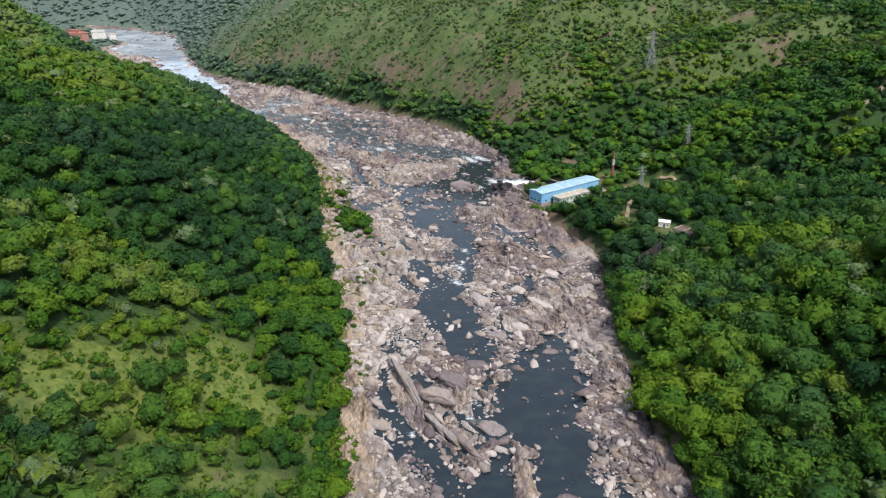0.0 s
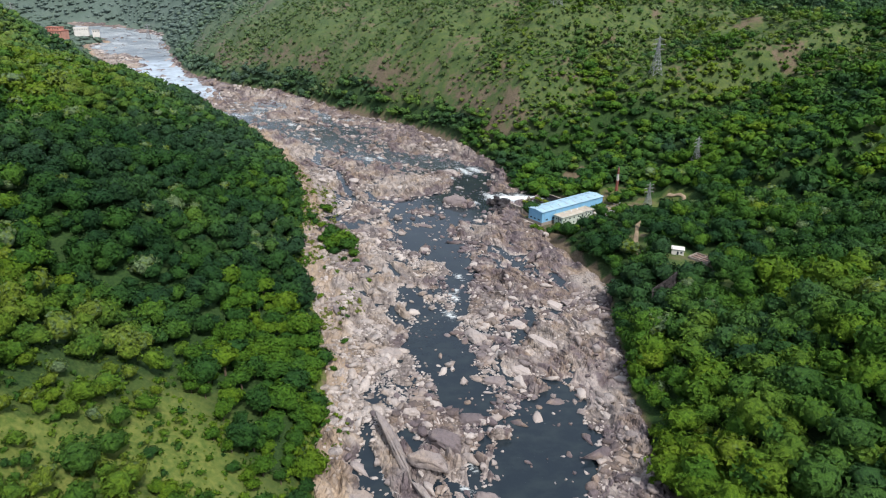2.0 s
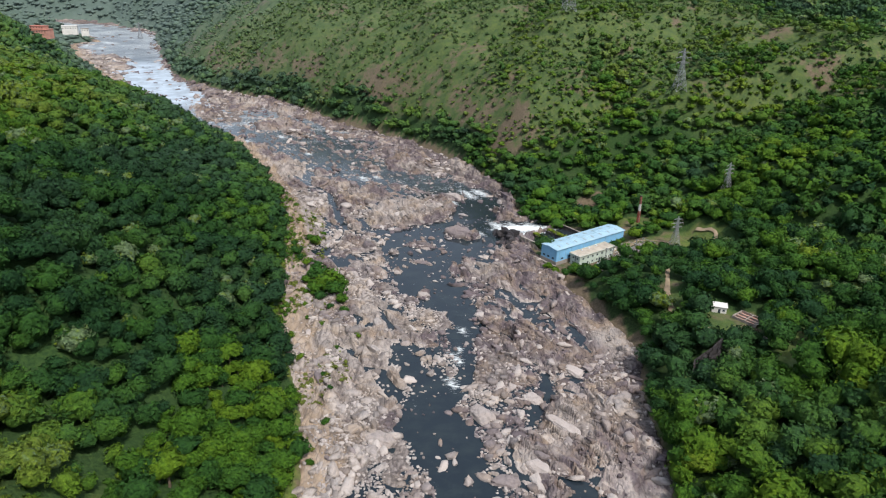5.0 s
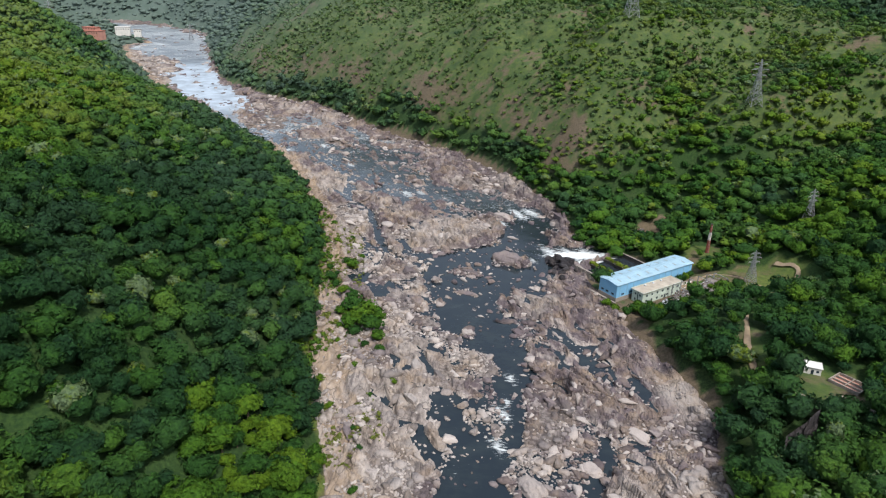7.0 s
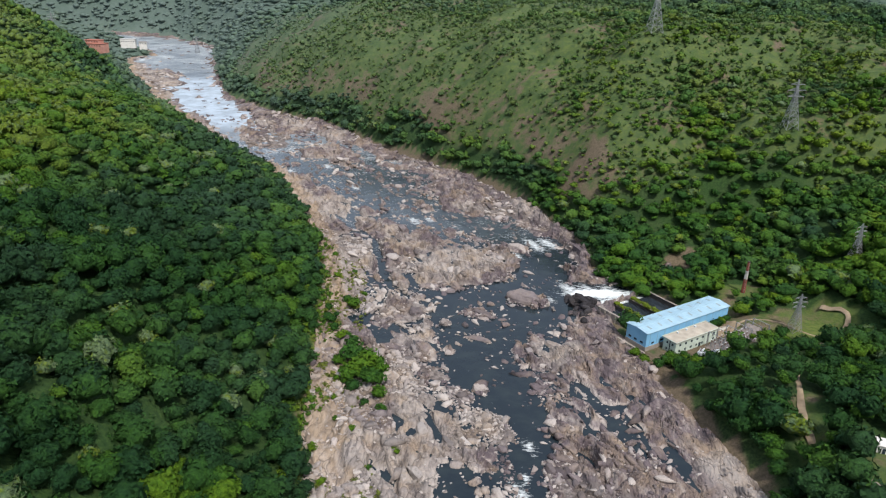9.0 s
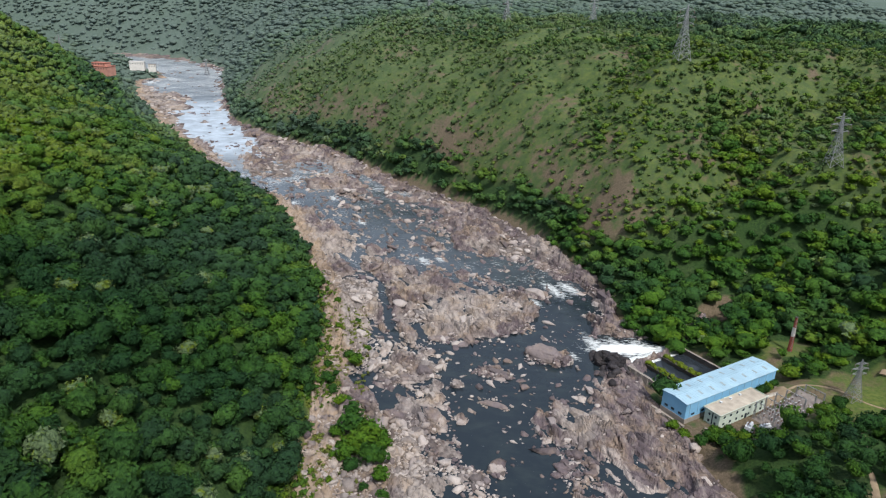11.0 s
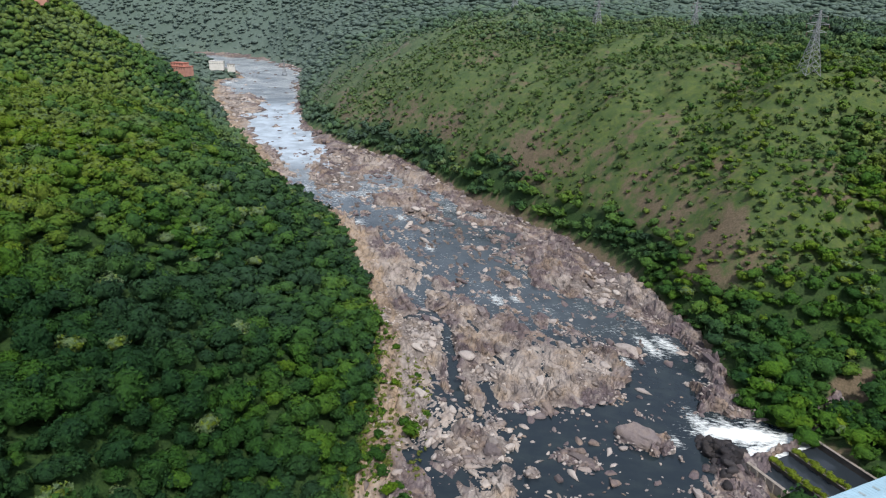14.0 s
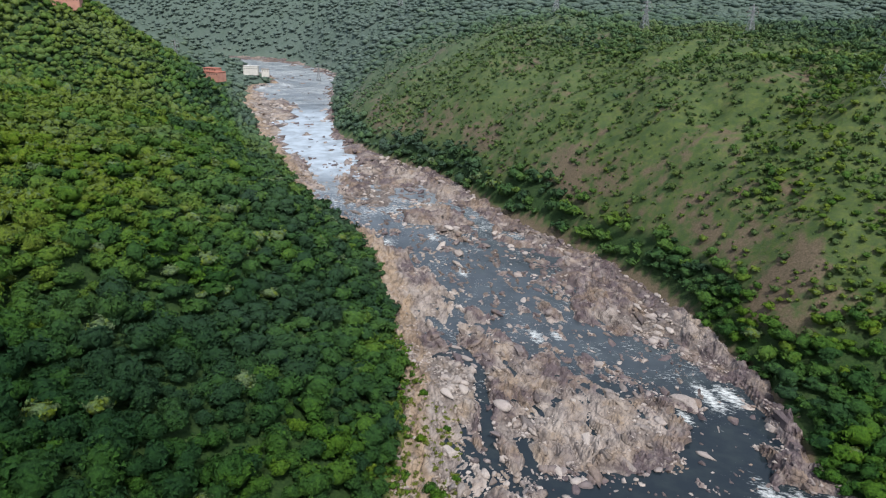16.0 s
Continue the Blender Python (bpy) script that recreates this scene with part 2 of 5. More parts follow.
def fbm(x, y, size, octaves=4, seed=0):
    """Cloudy noise between about -1 and 1."""
    total, gain, norm = 0.0, 1.0, 0.0
    for k in range(octaves):
        total = total + gain * (soft_noise(x / size + 17.3 * k, y / size - 9.1 * k, seed + k) * 2 - 1)
        norm, gain, size = norm + gain, gain * 0.5, size * 0.47
    return total / norm * 1.5


def blocks(x, y, long, wide, turn, seed):
    """Broken slabs: the height of each vertex within its tilted block, and how near it is to a crack."""
    c, s = math.cos(radians(turn)), math.sin(radians(turn))
    u, v = (x * c + y * s) / long, (-x * s + y * c) / wide
    iu, iv = np.floor(u), np.floor(v)
    first, second = np.full(u.shape, 9.0), np.full(u.shape, 9.0)
    high, own = np.zeros(u.shape), np.zeros(u.shape)
    for du in (-1, 0, 1):
        for dv in (-1, 0, 1):
            cu, cv = iu + du, iv + dv
            pu, pv = cu + hashed(cu, cv, seed), cv + hashed(cu, cv, seed + 1)
            d = np.hypot(u - pu, v - pv)
            level = hashed(cu, cv, seed + 2) + (hashed(cu, cv, seed + 3) - 0.5) * (u - pu) * 1.4 + (hashed(cu, cv, seed + 4) - 0.5) * (v - pv) * 1.8
            near = d < first
            second = np.where(near, first, np.minimum(second, d))
            high, own = np.where(near, level, high), np.where(near, hashed(cu, cv, seed + 5), own)
            first = np.where(near, d, first)
    return high, np.clip((second - first) / 0.2, 0, 1), own


def step(a, b, v):
    k = np.clip((v - a) / (b - a), 0, 1)
    return k * k * (3 - 2 * k)


def along(x, y, line):
    """Distance to a line, the side (right of it positive), and the line's own third value or y at the nearest place."""
    line = np.array(line, float)
    best, side, value = np.full(x.shape, 1e9), np.ones(x.shape), np.zeros(x.shape)
    for a, b in zip(line, line[1:]):
        ux, uy = b[0] - a[0], b[1] - a[1]
        k = np.clip(((x - a[0]) * ux + (y - a[1]) * uy) / (ux * ux + uy * uy), 0, 1)
        dx, dy = x - a[0] - k * ux, y - a[1] - k * uy
        d = np.hypot(dx, dy)
        near = d < best
        best = np.where(near, d, best)
        side = np.where(near, np.where(ux * dy - uy * dx > 0, -1.0, 1.0), side)
        value = np.where(near, a[-1] + k * (b[-1] - a[-1]), value)
    return best, side, value


# ---- the plan of the gorge ----
LEFT_BANK = [(-20, -900), (-20, 60), (-35, 183), (-42, 236), (-49, 315), (-66, 369), (-78, 404), (-90, 478), (-106, 561), (-137, 640),
             (-187, 742), (-310, 872), (-600, 1264), (-726, 1495), (-704, 1545), (-770, 1640), (-900, 1715), (-1150, 1785), (-1900, 1820)]
RIGHT_BANK = [(95, -900), (92, 60), (86, 183), (78, 236), (84, 291), (91, 356), (97, 384), (76, 450), (64, 490), (61, 510), (60, 522), (66, 535), (84, 553), (72, 560), (62, 571), (58, 590), (57, 612), (51, 638), (31, 680), (2, 738),
              (-36, 786), (-112, 856), (-200, 960), (-315, 1050), (-386, 1128), (-505, 1380), (-660, 1760), (-860, 1960), (-1200, 2040), (-1900, 2080)]
REACH = (0, 20, 45, 80, 120, 180, 260, 400, 700)
LEFT_RISE = {
    60: (3, 18, 36, 60, 85, 115, 145, 175, 190), 220: (3, 18, 39, 60, 85, 112, 140, 170, 190), 300: (3, 12, 25, 45, 68, 100, 130, 162, 190),
    360: (3, 14, 28, 54, 72, 100, 130, 160, 190), 450: (3, 17, 36, 54, 74, 95, 120, 150, 180), 535: (3, 17, 33, 54, 74, 90, 110, 140, 175),
    640: (3, 17, 33, 52, 72, 90, 106, 126, 150), 742: (4, 14, 28, 46, 64, 84, 100, 116, 138), 850: (5, 12, 25, 44, 64, 82, 96, 108, 128),
    1080: (6, 10, 18, 28, 40, 55, 72, 96, 125), 1280: (8, 24, 42, 64, 94, 138, 172, 196, 205), 1500: (9, 18, 28, 42, 56, 76, 100, 140, 170), 1700: (10, 22, 36, 54, 74, 100, 130, 165, 190)}
RIGHT_RISE = {
    60: (3, 16, 32, 50, 65, 80, 95, 110, 120), 290: (3, 11, 25, 46, 58, 70, 84, 100, 115), 350: (3, 14, 24, 32, 40, 52, 66, 88, 110),
    390: (3, 16, 24, 25, 29, 37, 50, 72, 102), 450: (3, 12, 18, 16, 18, 33, 48, 70, 102), 490: (3, 4, 5, 6, 12, 30, 50, 76, 106),
    560: (1, 5, 7, 9, 25, 52, 82, 110, 128), 612: (3, 10, 15, 20, 34, 62, 90, 114, 130), 640: (5, 22, 40, 50, 65, 86, 104, 122, 134),
    660: (5, 27, 52, 72, 74, 86, 106, 126, 136), 700: (5, 30, 60, 84, 88, 96, 112, 130, 138), 740: (5, 36, 62, 92, 124, 134, 136, 138, 140),
    800: (6, 38, 68, 98, 124, 136, 140, 142, 142), 870: (6, 40, 68, 96, 120, 136, 142, 146, 146), 1000: (8, 32, 58, 90, 116, 138, 150, 152, 150),
    1150: (9, 30, 54, 84, 108, 134, 150, 156, 154), 1400: (10, 30, 54, 84, 108, 132, 150, 160, 160), 1700: (12, 34, 60, 96, 126, 160, 190, 205, 210),
    1960: (12, 40, 74, 112, 144, 176, 205, 225, 230)}


def river_level(y):
    return np.interp(y, [0, 560, 700, 850, 1100, 1600, 2000], [0, 0, 2.5, 4.5, 7, 10, 12])


def slope_height(d, at, rise):
    """The hill's height at the distance d from the bank, for the stretch of bank named by at."""
    keys = sorted(rise)
    cols = np.array([rise[k] for k in keys], float)
    h = np.stack([np.interp(at, keys, cols[:, j]) for j in range(len(REACH))], -1)
    r = np.array(REACH, float)
    i = np.clip(np.searchsorted(r, d, side="right") - 1, 0, len(r) - 2)
    n = np.arange(len(d))
    lo, hi = np.maximum(i - 1, 0), np.minimum(i + 2, len(r) - 1)
    width = r[i + 1] - r[i]
    k = np.clip((d - r[i]) / width, 0, 1)
    p0, p1 = h[n, i], h[n, i + 1]
    m0 = (p1 - h[n, lo]) / (r[i + 1] - r[lo]) * width
    m1 = (h[n, hi] - p0) / (r[hi] - r[i]) * width
    return (2 * k ** 3 - 3 * k ** 2 + 1) * p0 + (k ** 3 - 2 * k ** 2 + k) * m0 + (3 * k ** 2 - 2 * k ** 3) * p1 + (k ** 3 - k ** 2) * m1


def raw_height(x, y):
    dl, sl, al = along(x, y, [(*p, p[1]) for p in LEFT_BANK])
    dr, sr, ar = along(x, y, [(*p, p[1]) for p in RIGHT_BANK])
    inside = (sl > 0) & (sr < 0)
    left = (sl < 0) & ((dl < dr) | (sr < 0))
    h = np.where(left, slope_height(dl, al, LEFT_RISE), slope_height(dr, ar, RIGHT_RISE))
    return np.where(inside, river_level(y) - 4.0, h)


# a smoothed table of heights, 7 m apart
GX, GY = np.arange(-1750, 1000, 7.0), np.arange(-500, 2650, 7.0)
gx, gy = np.meshgrid(GX, GY)
TABLE = raw_height(gx.ravel(), gy.ravel()).reshape(gx.shape)
for _ in range(2):
    pad = np.pad(TABLE, 1, mode="edge")
    TABLE = (pad[:-2, 1:-1] + pad[2:, 1:-1] + pad[1:-1, :-2] + pad[1:-1, 2:] + 2 * TABLE) / 6


def in_table(table, x, y):
    u, v = np.clip((x - GX[0]) / 7.0, 0, len(GX) - 1.001), np.clip((y - GY[0]) / 7.0, 0, len(GY) - 1.001)
    i, j = u.astype(int), v.astype(int)
    fu, fv = u - i, v - j
    return (table[j, i] * (1 - fu) + table[j, i + 1] * fu) * (1 - fv) + (table[j + 1, i] * (1 - fu) + table[j + 1, i + 1] * fu) * fv


dl, sl, _ = along(gx.ravel(), gy.ravel(), LEFT_BANK)
dr, sr, _ = along(gx.ravel(), gy.ravel(), RIGHT_BANK)
OFF_LEFT = (-dl * sl).reshape(gx.shape)      # metres up the hill from the left bank
OFF_RIGHT = (dr * sr).reshape(gx.shape)      # and from the right bank


def bank_offset(x, y):
    """Metres outside the river bed (negative inside it), and whether the nearer bank is the left one."""
    a, b = in_table(OFF_LEFT, x, y), in_table(OFF_RIGHT, x, y)
    return np.maximum(a, b), a > b


# levelled grounds: centre, half length, half width, turn, height, soft edge
PADS = [(104, 494, 37, 20, 36.5, 4.0, 8), (82.8, 523, 21, 18, 36.5, 0.3, 5), (152, 503, 20, 16, 20, 8.5, 10), (141, 549, 12, 9, 20, 8.5, 9), (138, 377, 13, 11, -20, 24.0, 8)]


def gullies(x, y):
    """1 in the lines where water runs down the right hill, 0 on the ribs between them."""
    off, left = bank_offset(x, y)
    u = -0.63 * x + 0.77 * y + 14 * fbm(x, y, 60, 2, 34)
    v = 1 - 1.7 * np.abs(fbm(u, 0.22 * off, 46, 2, 33))
    return np.clip(v, 0, 1) ** 2 * step(14, 45, off) * step(260, 180, off) * ~left * step(600, 660, y) * step(1500, 1300, y)


def height(x, y):
    x, y = np.asarray(x, float), np.asarray(y, float)
    h = in_table(TABLE, x, y)
    off, _ = bank_offset(x, y)
    up = step(6, 60, off)
    h = h + up * (fbm(x, y, 90, 3, 3) * 8 + (np.abs(fbm(x, y, 60, 3, 5)) - 0.4) * 9 + fbm(x, y, 24, 3, 8) * 2.6) + step(1, 10, off) * fbm(x, y, 7, 2, 12) * 0.6 - 3.5 * gullies(x, y)
    for cx, cy, rise, r in ((198, 671, 11.5, 42), (124, 797, 9.0, 45)):
        h = h + rise * np.exp(-((x - cx) ** 2 + (y - cy) ** 2) / r ** 2)
    for cx, cy, a, b, turn, z, edge in PADS:
        c, s = math.cos(radians(turn)), math.sin(radians(turn))
        u, v = np.abs((x - cx) * c + (y - cy) * s) - a, np.abs(-(x - cx) * s + (y - cy) * c) - b
        k = step(edge, 0, np.hypot(np.maximum(u, 0), np.maximum(v, 0)))
        h = np.where(off > -8, h + (z - h) * k, h)
    out = np.maximum(np.maximum(np.abs(x + 375) - 1250, np.abs(y - 1000) - 1500), 0)
    far = 150 + fbm(x, y, 900, 3, 31) * 45 + np.clip(-x / 40, -10, 60)
    return h + (far - h) * step(0, 700, out)


# ---- where trees grow ----
TRACKS = [[(117, 396), (118, 409), (121, 420), (127, 440), (136, 462), (141, 474), (152, 484), (167, 494), (177, 501), (180, 511), (172, 520)],
          [(167, 494), (158, 499), (148, 510), (136, 512), (126, 508)], [(300, 500), (330, 527), (362, 552), (420, 600)]]
GLADES = [(158, 504, 25, 17, 25), (141, 549, 11, 6, 25), (126, 531, 6, 7, 0), (136, 373, 10.5, 11, -20), (108, 490, 20, 10, 36), (117, 351, 5.5, 3, 35), (118, 408, 4, 12, 0), (89, 534, 8, 14, -30), (150, 345, 1.5, 21, -35), (127, 486, 24, 9, 36.5)]


def on_spur(x, y):
    """The grassy spur of the right hill."""
    off, left = bank_offset(x, y)
    patch = fbm(x, y, 45, 3, 91)
    return np.where(left, 0.0, step(640, 685, y + 0.1 * np.maximum(off - 60, 0) + 12 * patch) * step(10, 28, off + 9 * patch) * step(430, 330, off) * step(1400, 1200, y))


def wood_density(x, y):
    """How likely a tree stands here, and its usual crown radius."""
    off, left = bank_offset(x, y)
    patch = fbm(x, y, 45, 3, 91)
    n = np.where(left, 0.98, 0.96)
    r = np.where(left, 4.1, 4.3) + 0 * x
    meadow = np.exp(-(((x + 88) / 48) ** 2 + ((y - 190) / 66) ** 2) ** 1.5) * (0.55 + 0.6 * step(-0.3, 0.3, fbm(x, y, 26, 2, 92)))
    n = n - np.where(left, 0.62 * meadow, 0) - np.where(left, 0.35 * step(0.4, 0.75, patch) * step(25, 60, off) * (y > 620), 0)
    r = r - 1.0 * np.where(left, np.minimum(meadow, 1), 0) + np.where(left, 0.0, 0.9 * step(380, 300, y))
    spur = on_spur(x, y)
    gully = np.exp(-((x - 158 + 0.1 * (y - 660)) / 24) ** 2) * step(575, 600, y) * step(800, 765, y) * (~left)
    scrub = 0.44 + 0.55 * patch + 0.25 * step(900, 1150, y) + 0.3 * step(150, 240, x)
    wash = gullies(x, y)
    back = step(120, 190, off)
    n = n + (scrub + 0.9 * gully + 0.5 * wash - 0.1 + 0.12 * back - n) * spur
    r = r + (1.7 + 1.5 * back + 0.7 * np.clip(patch, -0.4, 1) + 2.4 * gully + 0.9 * wash - r) * spur
    knoll = np.exp(-(((x - 116) / 32) ** 2 + ((y - 450) / 24) ** 2))
    n, r = n - 0.1 * knoll, r - 1.7 * knoll
    n = np.where((off < 12) & ~left & (spur > 0.0), np.maximum(n, 0.8), n)
    n = np.where(off < np.clip(1.5 + 5.5 * fbm(x, y, 19, 3, 95), 0.5, 7), 0.0, n)
    n = np.where(~left & (off < 6 + 4 * patch) & (y > 388) & (y < 470), 0.0, n)
    for cx, cy, a, b, turn in GLADES:
        c, s = math.cos(radians(turn)), math.sin(radians(turn))
        u, v = ((x - cx) * c + (y - cy) * s) / a, (-(x - cx) * s + (y - cy) * c) / b
        n = np.where((u * a / (a + 3)) ** 2 + (v * b / (b + 3)) ** 2 < 1, 0.0, n)
    for cx, cy, a, b, turn, _, edge in PADS[:2]:
        c, s = math.cos(radians(turn)), math.sin(radians(turn))
        u, v = np.abs((x - cx) * c + (y - cy) * s) - a, np.abs(-(x - cx) * s + (y - cy) * c) - b
        n = np.where((u < 1) & (v < 1), 0.0, n)
    for line in TRACKS:
        n = np.where((along(x, y, line)[0] < 5.2) & ((y < 424) | (y > 470)), 0.0, n)
    return n, r


def haze_share(x, y):
    """The share of distance haze painted into the colour of woods and ground, which grows up the valley."""
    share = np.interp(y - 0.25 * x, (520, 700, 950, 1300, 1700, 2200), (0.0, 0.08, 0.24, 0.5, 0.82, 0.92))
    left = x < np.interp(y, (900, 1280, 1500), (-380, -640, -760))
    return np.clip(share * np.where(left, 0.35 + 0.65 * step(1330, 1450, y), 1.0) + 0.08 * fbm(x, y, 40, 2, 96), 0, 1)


# ---- meshes ----
def mesh_of(name, verts, tris, material, smooth=False, **values):
    me = bpy.data.meshes.new(name)
    verts, tris = np.asarray(verts, np.float32), np.asarray(tris, np.int32)
    me.vertices.add(len(verts))
    me.vertices.foreach_set("co", verts.ravel())
    me.loops.add(tris.size)
    me.loops.foreach_set("vertex_index", tris.ravel())
    me.polygons.add(len(tris))
    me.polygons.foreach_set("loop_start", np.arange(0, tris.size, 3, dtype=np.int32))
    me.polygons.foreach_set("use_smooth", np.broadcast_to(np.asarray(smooth, bool), len(tris)).copy())
    me.update(calc_edges=True)
    for key, v in values.items():
        me.attributes.new(key, "FLOAT", "POINT").data.foreach_set("value", np.asarray(v, np.float32))
    me.materials.append(material)
    return me


def sheet(xs, ys):
    """Triangles of a grid of len(xs) by len(ys) vertices, row after row."""
    nx, ny = len(xs), len(ys)
    i = (np.arange(ny - 1)[:, None] * nx + np.arange(nx - 1)).ravel()
    return np.concatenate([np.stack([i, i + 1, i + nx + 1], 1), np.stack([i, i + nx + 1, i + nx], 1)])


def spread(fine_a, fine_b, gap, end_a, end_b, grow_a, grow_b):
    """Coordinates with even gaps in the middle stretch that widen outwards."""
    mid, lo, hi = list(np.arange(fine_a, fine_b, gap)), [], []
    p, g = fine_a, gap
    while p > end_a:
        g *= grow_a
        p -= g
        lo.append(p)
    p, g = mid[-1], gap
    while p < end_b:
        g *= grow_b
        p += g
        hi.append(p)
    return np.array(lo[::-1] + mid + hi)


def on_ground(x, y):
    """The height of the ground's own mesh, which is coarser than height()."""
    gx, gy, g = GROUND
    i, j = np.clip(np.searchsorted(gx, x) - 1, 0, len(gx) - 2), np.clip(np.searchsorted(gy, y) - 1, 0, len(gy) - 2)
    u, v = (x - gx[i]) / (gx[i + 1] - gx[i]), (y - gy[j]) / (gy[j + 1] - gy[j])
    a, b, c, d = g[j, i], g[j, i + 1], g[j + 1, i], g[j + 1, i + 1]
    return np.where(u > v, a + u * (b - a) + v * (d - b), a + v * (c - a) + u * (d - c))


xs, ys = spread(-420, 330, 5.4, -4300, 4300, 1.035, 1.07), spread(100, 1000, 5.4, -3000, 4700, 1.3, 1.03)
X, Y = [v.ravel() for v in np.meshgrid(xs, ys)]
Z = height(X, Y)
GROUND = xs, ys, Z.reshape(len(ys), len(xs))
off, is_left = bank_offset(X, Y)
bare = 0.24 + 0.45 * step(7, 0, off) * step(1300, 1000, Y) + np.where(is_left, -0.05, 0.12) + fbm(X, Y, 70, 3, 44) * 0.12
for cx, cy, r in ((112, 432, 16), (104, 455, 12), (128, 520, 26), (66, 668, 16), (95, 655, 18), (60, 690, 14), (-250, 520, 8), (-380, 755, 7), (-400, 690, 14)):
    bare = bare + 0.26 * np.exp(-((X - cx) ** 2 + (Y - cy) ** 2) / r ** 2)
bare = bare + 0.6 * np.exp(-((X - 99) ** 2 + (Y - 544) ** 2) / 81) + 0.5 * np.exp(-((X - 100) / 24) ** 2 - ((Y - 486) / 20) ** 2) + 0.6 * ~is_left * step(13, 6, off) * step(375, 395, Y) * step(480, 465, Y)
spur = on_spur(X, Y)
bare = bare + spur * (0.30 * step(85, 15, off) - 0.12) + 0.34 * spur * fbm(X, Y, 22, 3, 46)
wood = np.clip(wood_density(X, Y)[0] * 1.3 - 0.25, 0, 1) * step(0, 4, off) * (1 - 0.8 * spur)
ground = new("ground", mesh_of("ground", np.stack([X, Y, Z], 1), sheet(xs, ys), TERRAIN, True, bare=bare, wood=wood, lush=np.clip(0.75 * np.exp(-((X - 158) / 26) ** 2 - ((Y - 504) / 18) ** 2) + 0.12 * np.exp(-((X - 132) / 20) ** 2 - ((Y - 374) / 20) ** 2) + 0.5 * np.exp(-((X - 138) / 20) ** 2 - ((Y - 545) / 14) ** 2) + is_left * (1.6 * np.exp(-(((X + 95) / 40) ** 2 + ((Y - 190) / 52) ** 2)) + 0.9 * step(14, 2, off)), 0, 1), far=haze_share(X, Y) * (0.35 + 0.65 * step(1000, 1350, Y))))
tagged(ground, "green grassy hillsides with patches of bare reddish soil", "ground", kind="structure")

# ---- the river bed ----
CHANNELS = {
    "pool": [(46, -400, 15), (46, 40, 16), (44, 150, 13), (43, 203, 13), (42, 211, 14.5), (40, 226, 17.5), (42, 243, 21), (43, 255, 20), (47, 267, 15), (53, 280, 9.5), (54, 290, 6), (45, 296, 2)],
    "middle": [(32, 259, 4), (16, 267, 6), (13, 280, 13), (8, 294, 13), (5, 310, 15.5), (0, 327, 14), (-1, 339, 11.5), (8, 350, 5.5), (13, 359, 5.3), (14, 374, 5.9), (12, 395, 8), (15, 403, 8.4), (16, 418, 7.6),
               (3, 437, 15.2), (-3, 454, 18.7), (-6, 473, 20), (-10, 494, 21.3), (-12, 509, 22.9), (-16, 530, 16)],
    "eddy": [(28, 542, 10), (38, 530, 8), (41, 520, 4)],
    "side_pool": [(-2, 342, 9.4), (-4, 351, 9), (-9, 364, 7.1), (-15, 379, 5.6), (-18, 391, 2.5)],
    "basin": [(-40, 536, 6.5), (-8, 531, 20), (10, 524, 26), (12, 542, 20), (24, 557, 23), (31, 574, 19), (28, 594, 20.5), (27, 612, 19)],
    "reach": [(27, 612, 19), (22, 627, 19), (11, 639, 16), (-6, 649, 18), (-31, 658, 18), (-57, 668, 23), (-70, 683, 29), (-82, 699, 29), (-98, 716, 31), (-117, 734, 31), (-134, 754, 32), (-155, 773, 24), (-191, 792, 19), (-220, 814, 17.8), (-250, 832, 16)],
    "upper_reach": [(-250, 832, 16), (-275, 853, 13), (-294, 889, 10), (-313, 931, 13), (-322, 958, 20), (-342, 994, 22), (-374, 1034, 31), (-408, 1096, 32), (-446, 1173, 32), (-485, 1267, 28), (-521, 1350, 29), (-583, 1416, 60),
                    (-628, 1490, 76), (-650, 1576, 68), (-690, 1664, 66), (-850, 1800, 80), (-1200, 1900, 90), (-1800, 1940, 90)],
    "cove": [(-108, 776, 5), (-118, 796, 5), (-123, 808, 6), (-133, 837, 10), (-149, 859, 8.5), (-174, 876, 5), (-209, 890, 5.5), (-227, 908, 6)],
    "back": [(-52, 530, 3.5), (-65, 549, 3.2), (-72, 568, 2.8), (-78, 590, 2.8), (-87, 614, 4), (-102, 633, 4), (-125, 661, 4)],
    "cleft": [(-27, 263, 2.2), (-25.5, 246, 3), (-23, 235, 4.5), (-17, 223, 3.8), (-9, 211, 3.2), (0, 196, 5), (8, 170, 7)], "slot": [(-11, 258, 3), (-6, 250, 3.6), (-4, 241, 1.6)], "chute": [(15, 231, 2.5), (15, 244, 3), (21, 254, 4)],
    "foot": [(20, 150, 12), (18, 180, 9), (21, 200, 4.5), (24, 210, 3.5)],
    "still": [(38, 324, 1.5), (44, 338, 3.2), (49, 352, 3.6), (51, 364, 1.5)], "still_far": [(42, 440, 1.5), (47, 430, 4), (53, 414, 5), (60, 402, 2)], "tail": [(36, 556, 14), (60, 551, 14), (80, 554, 10)]}


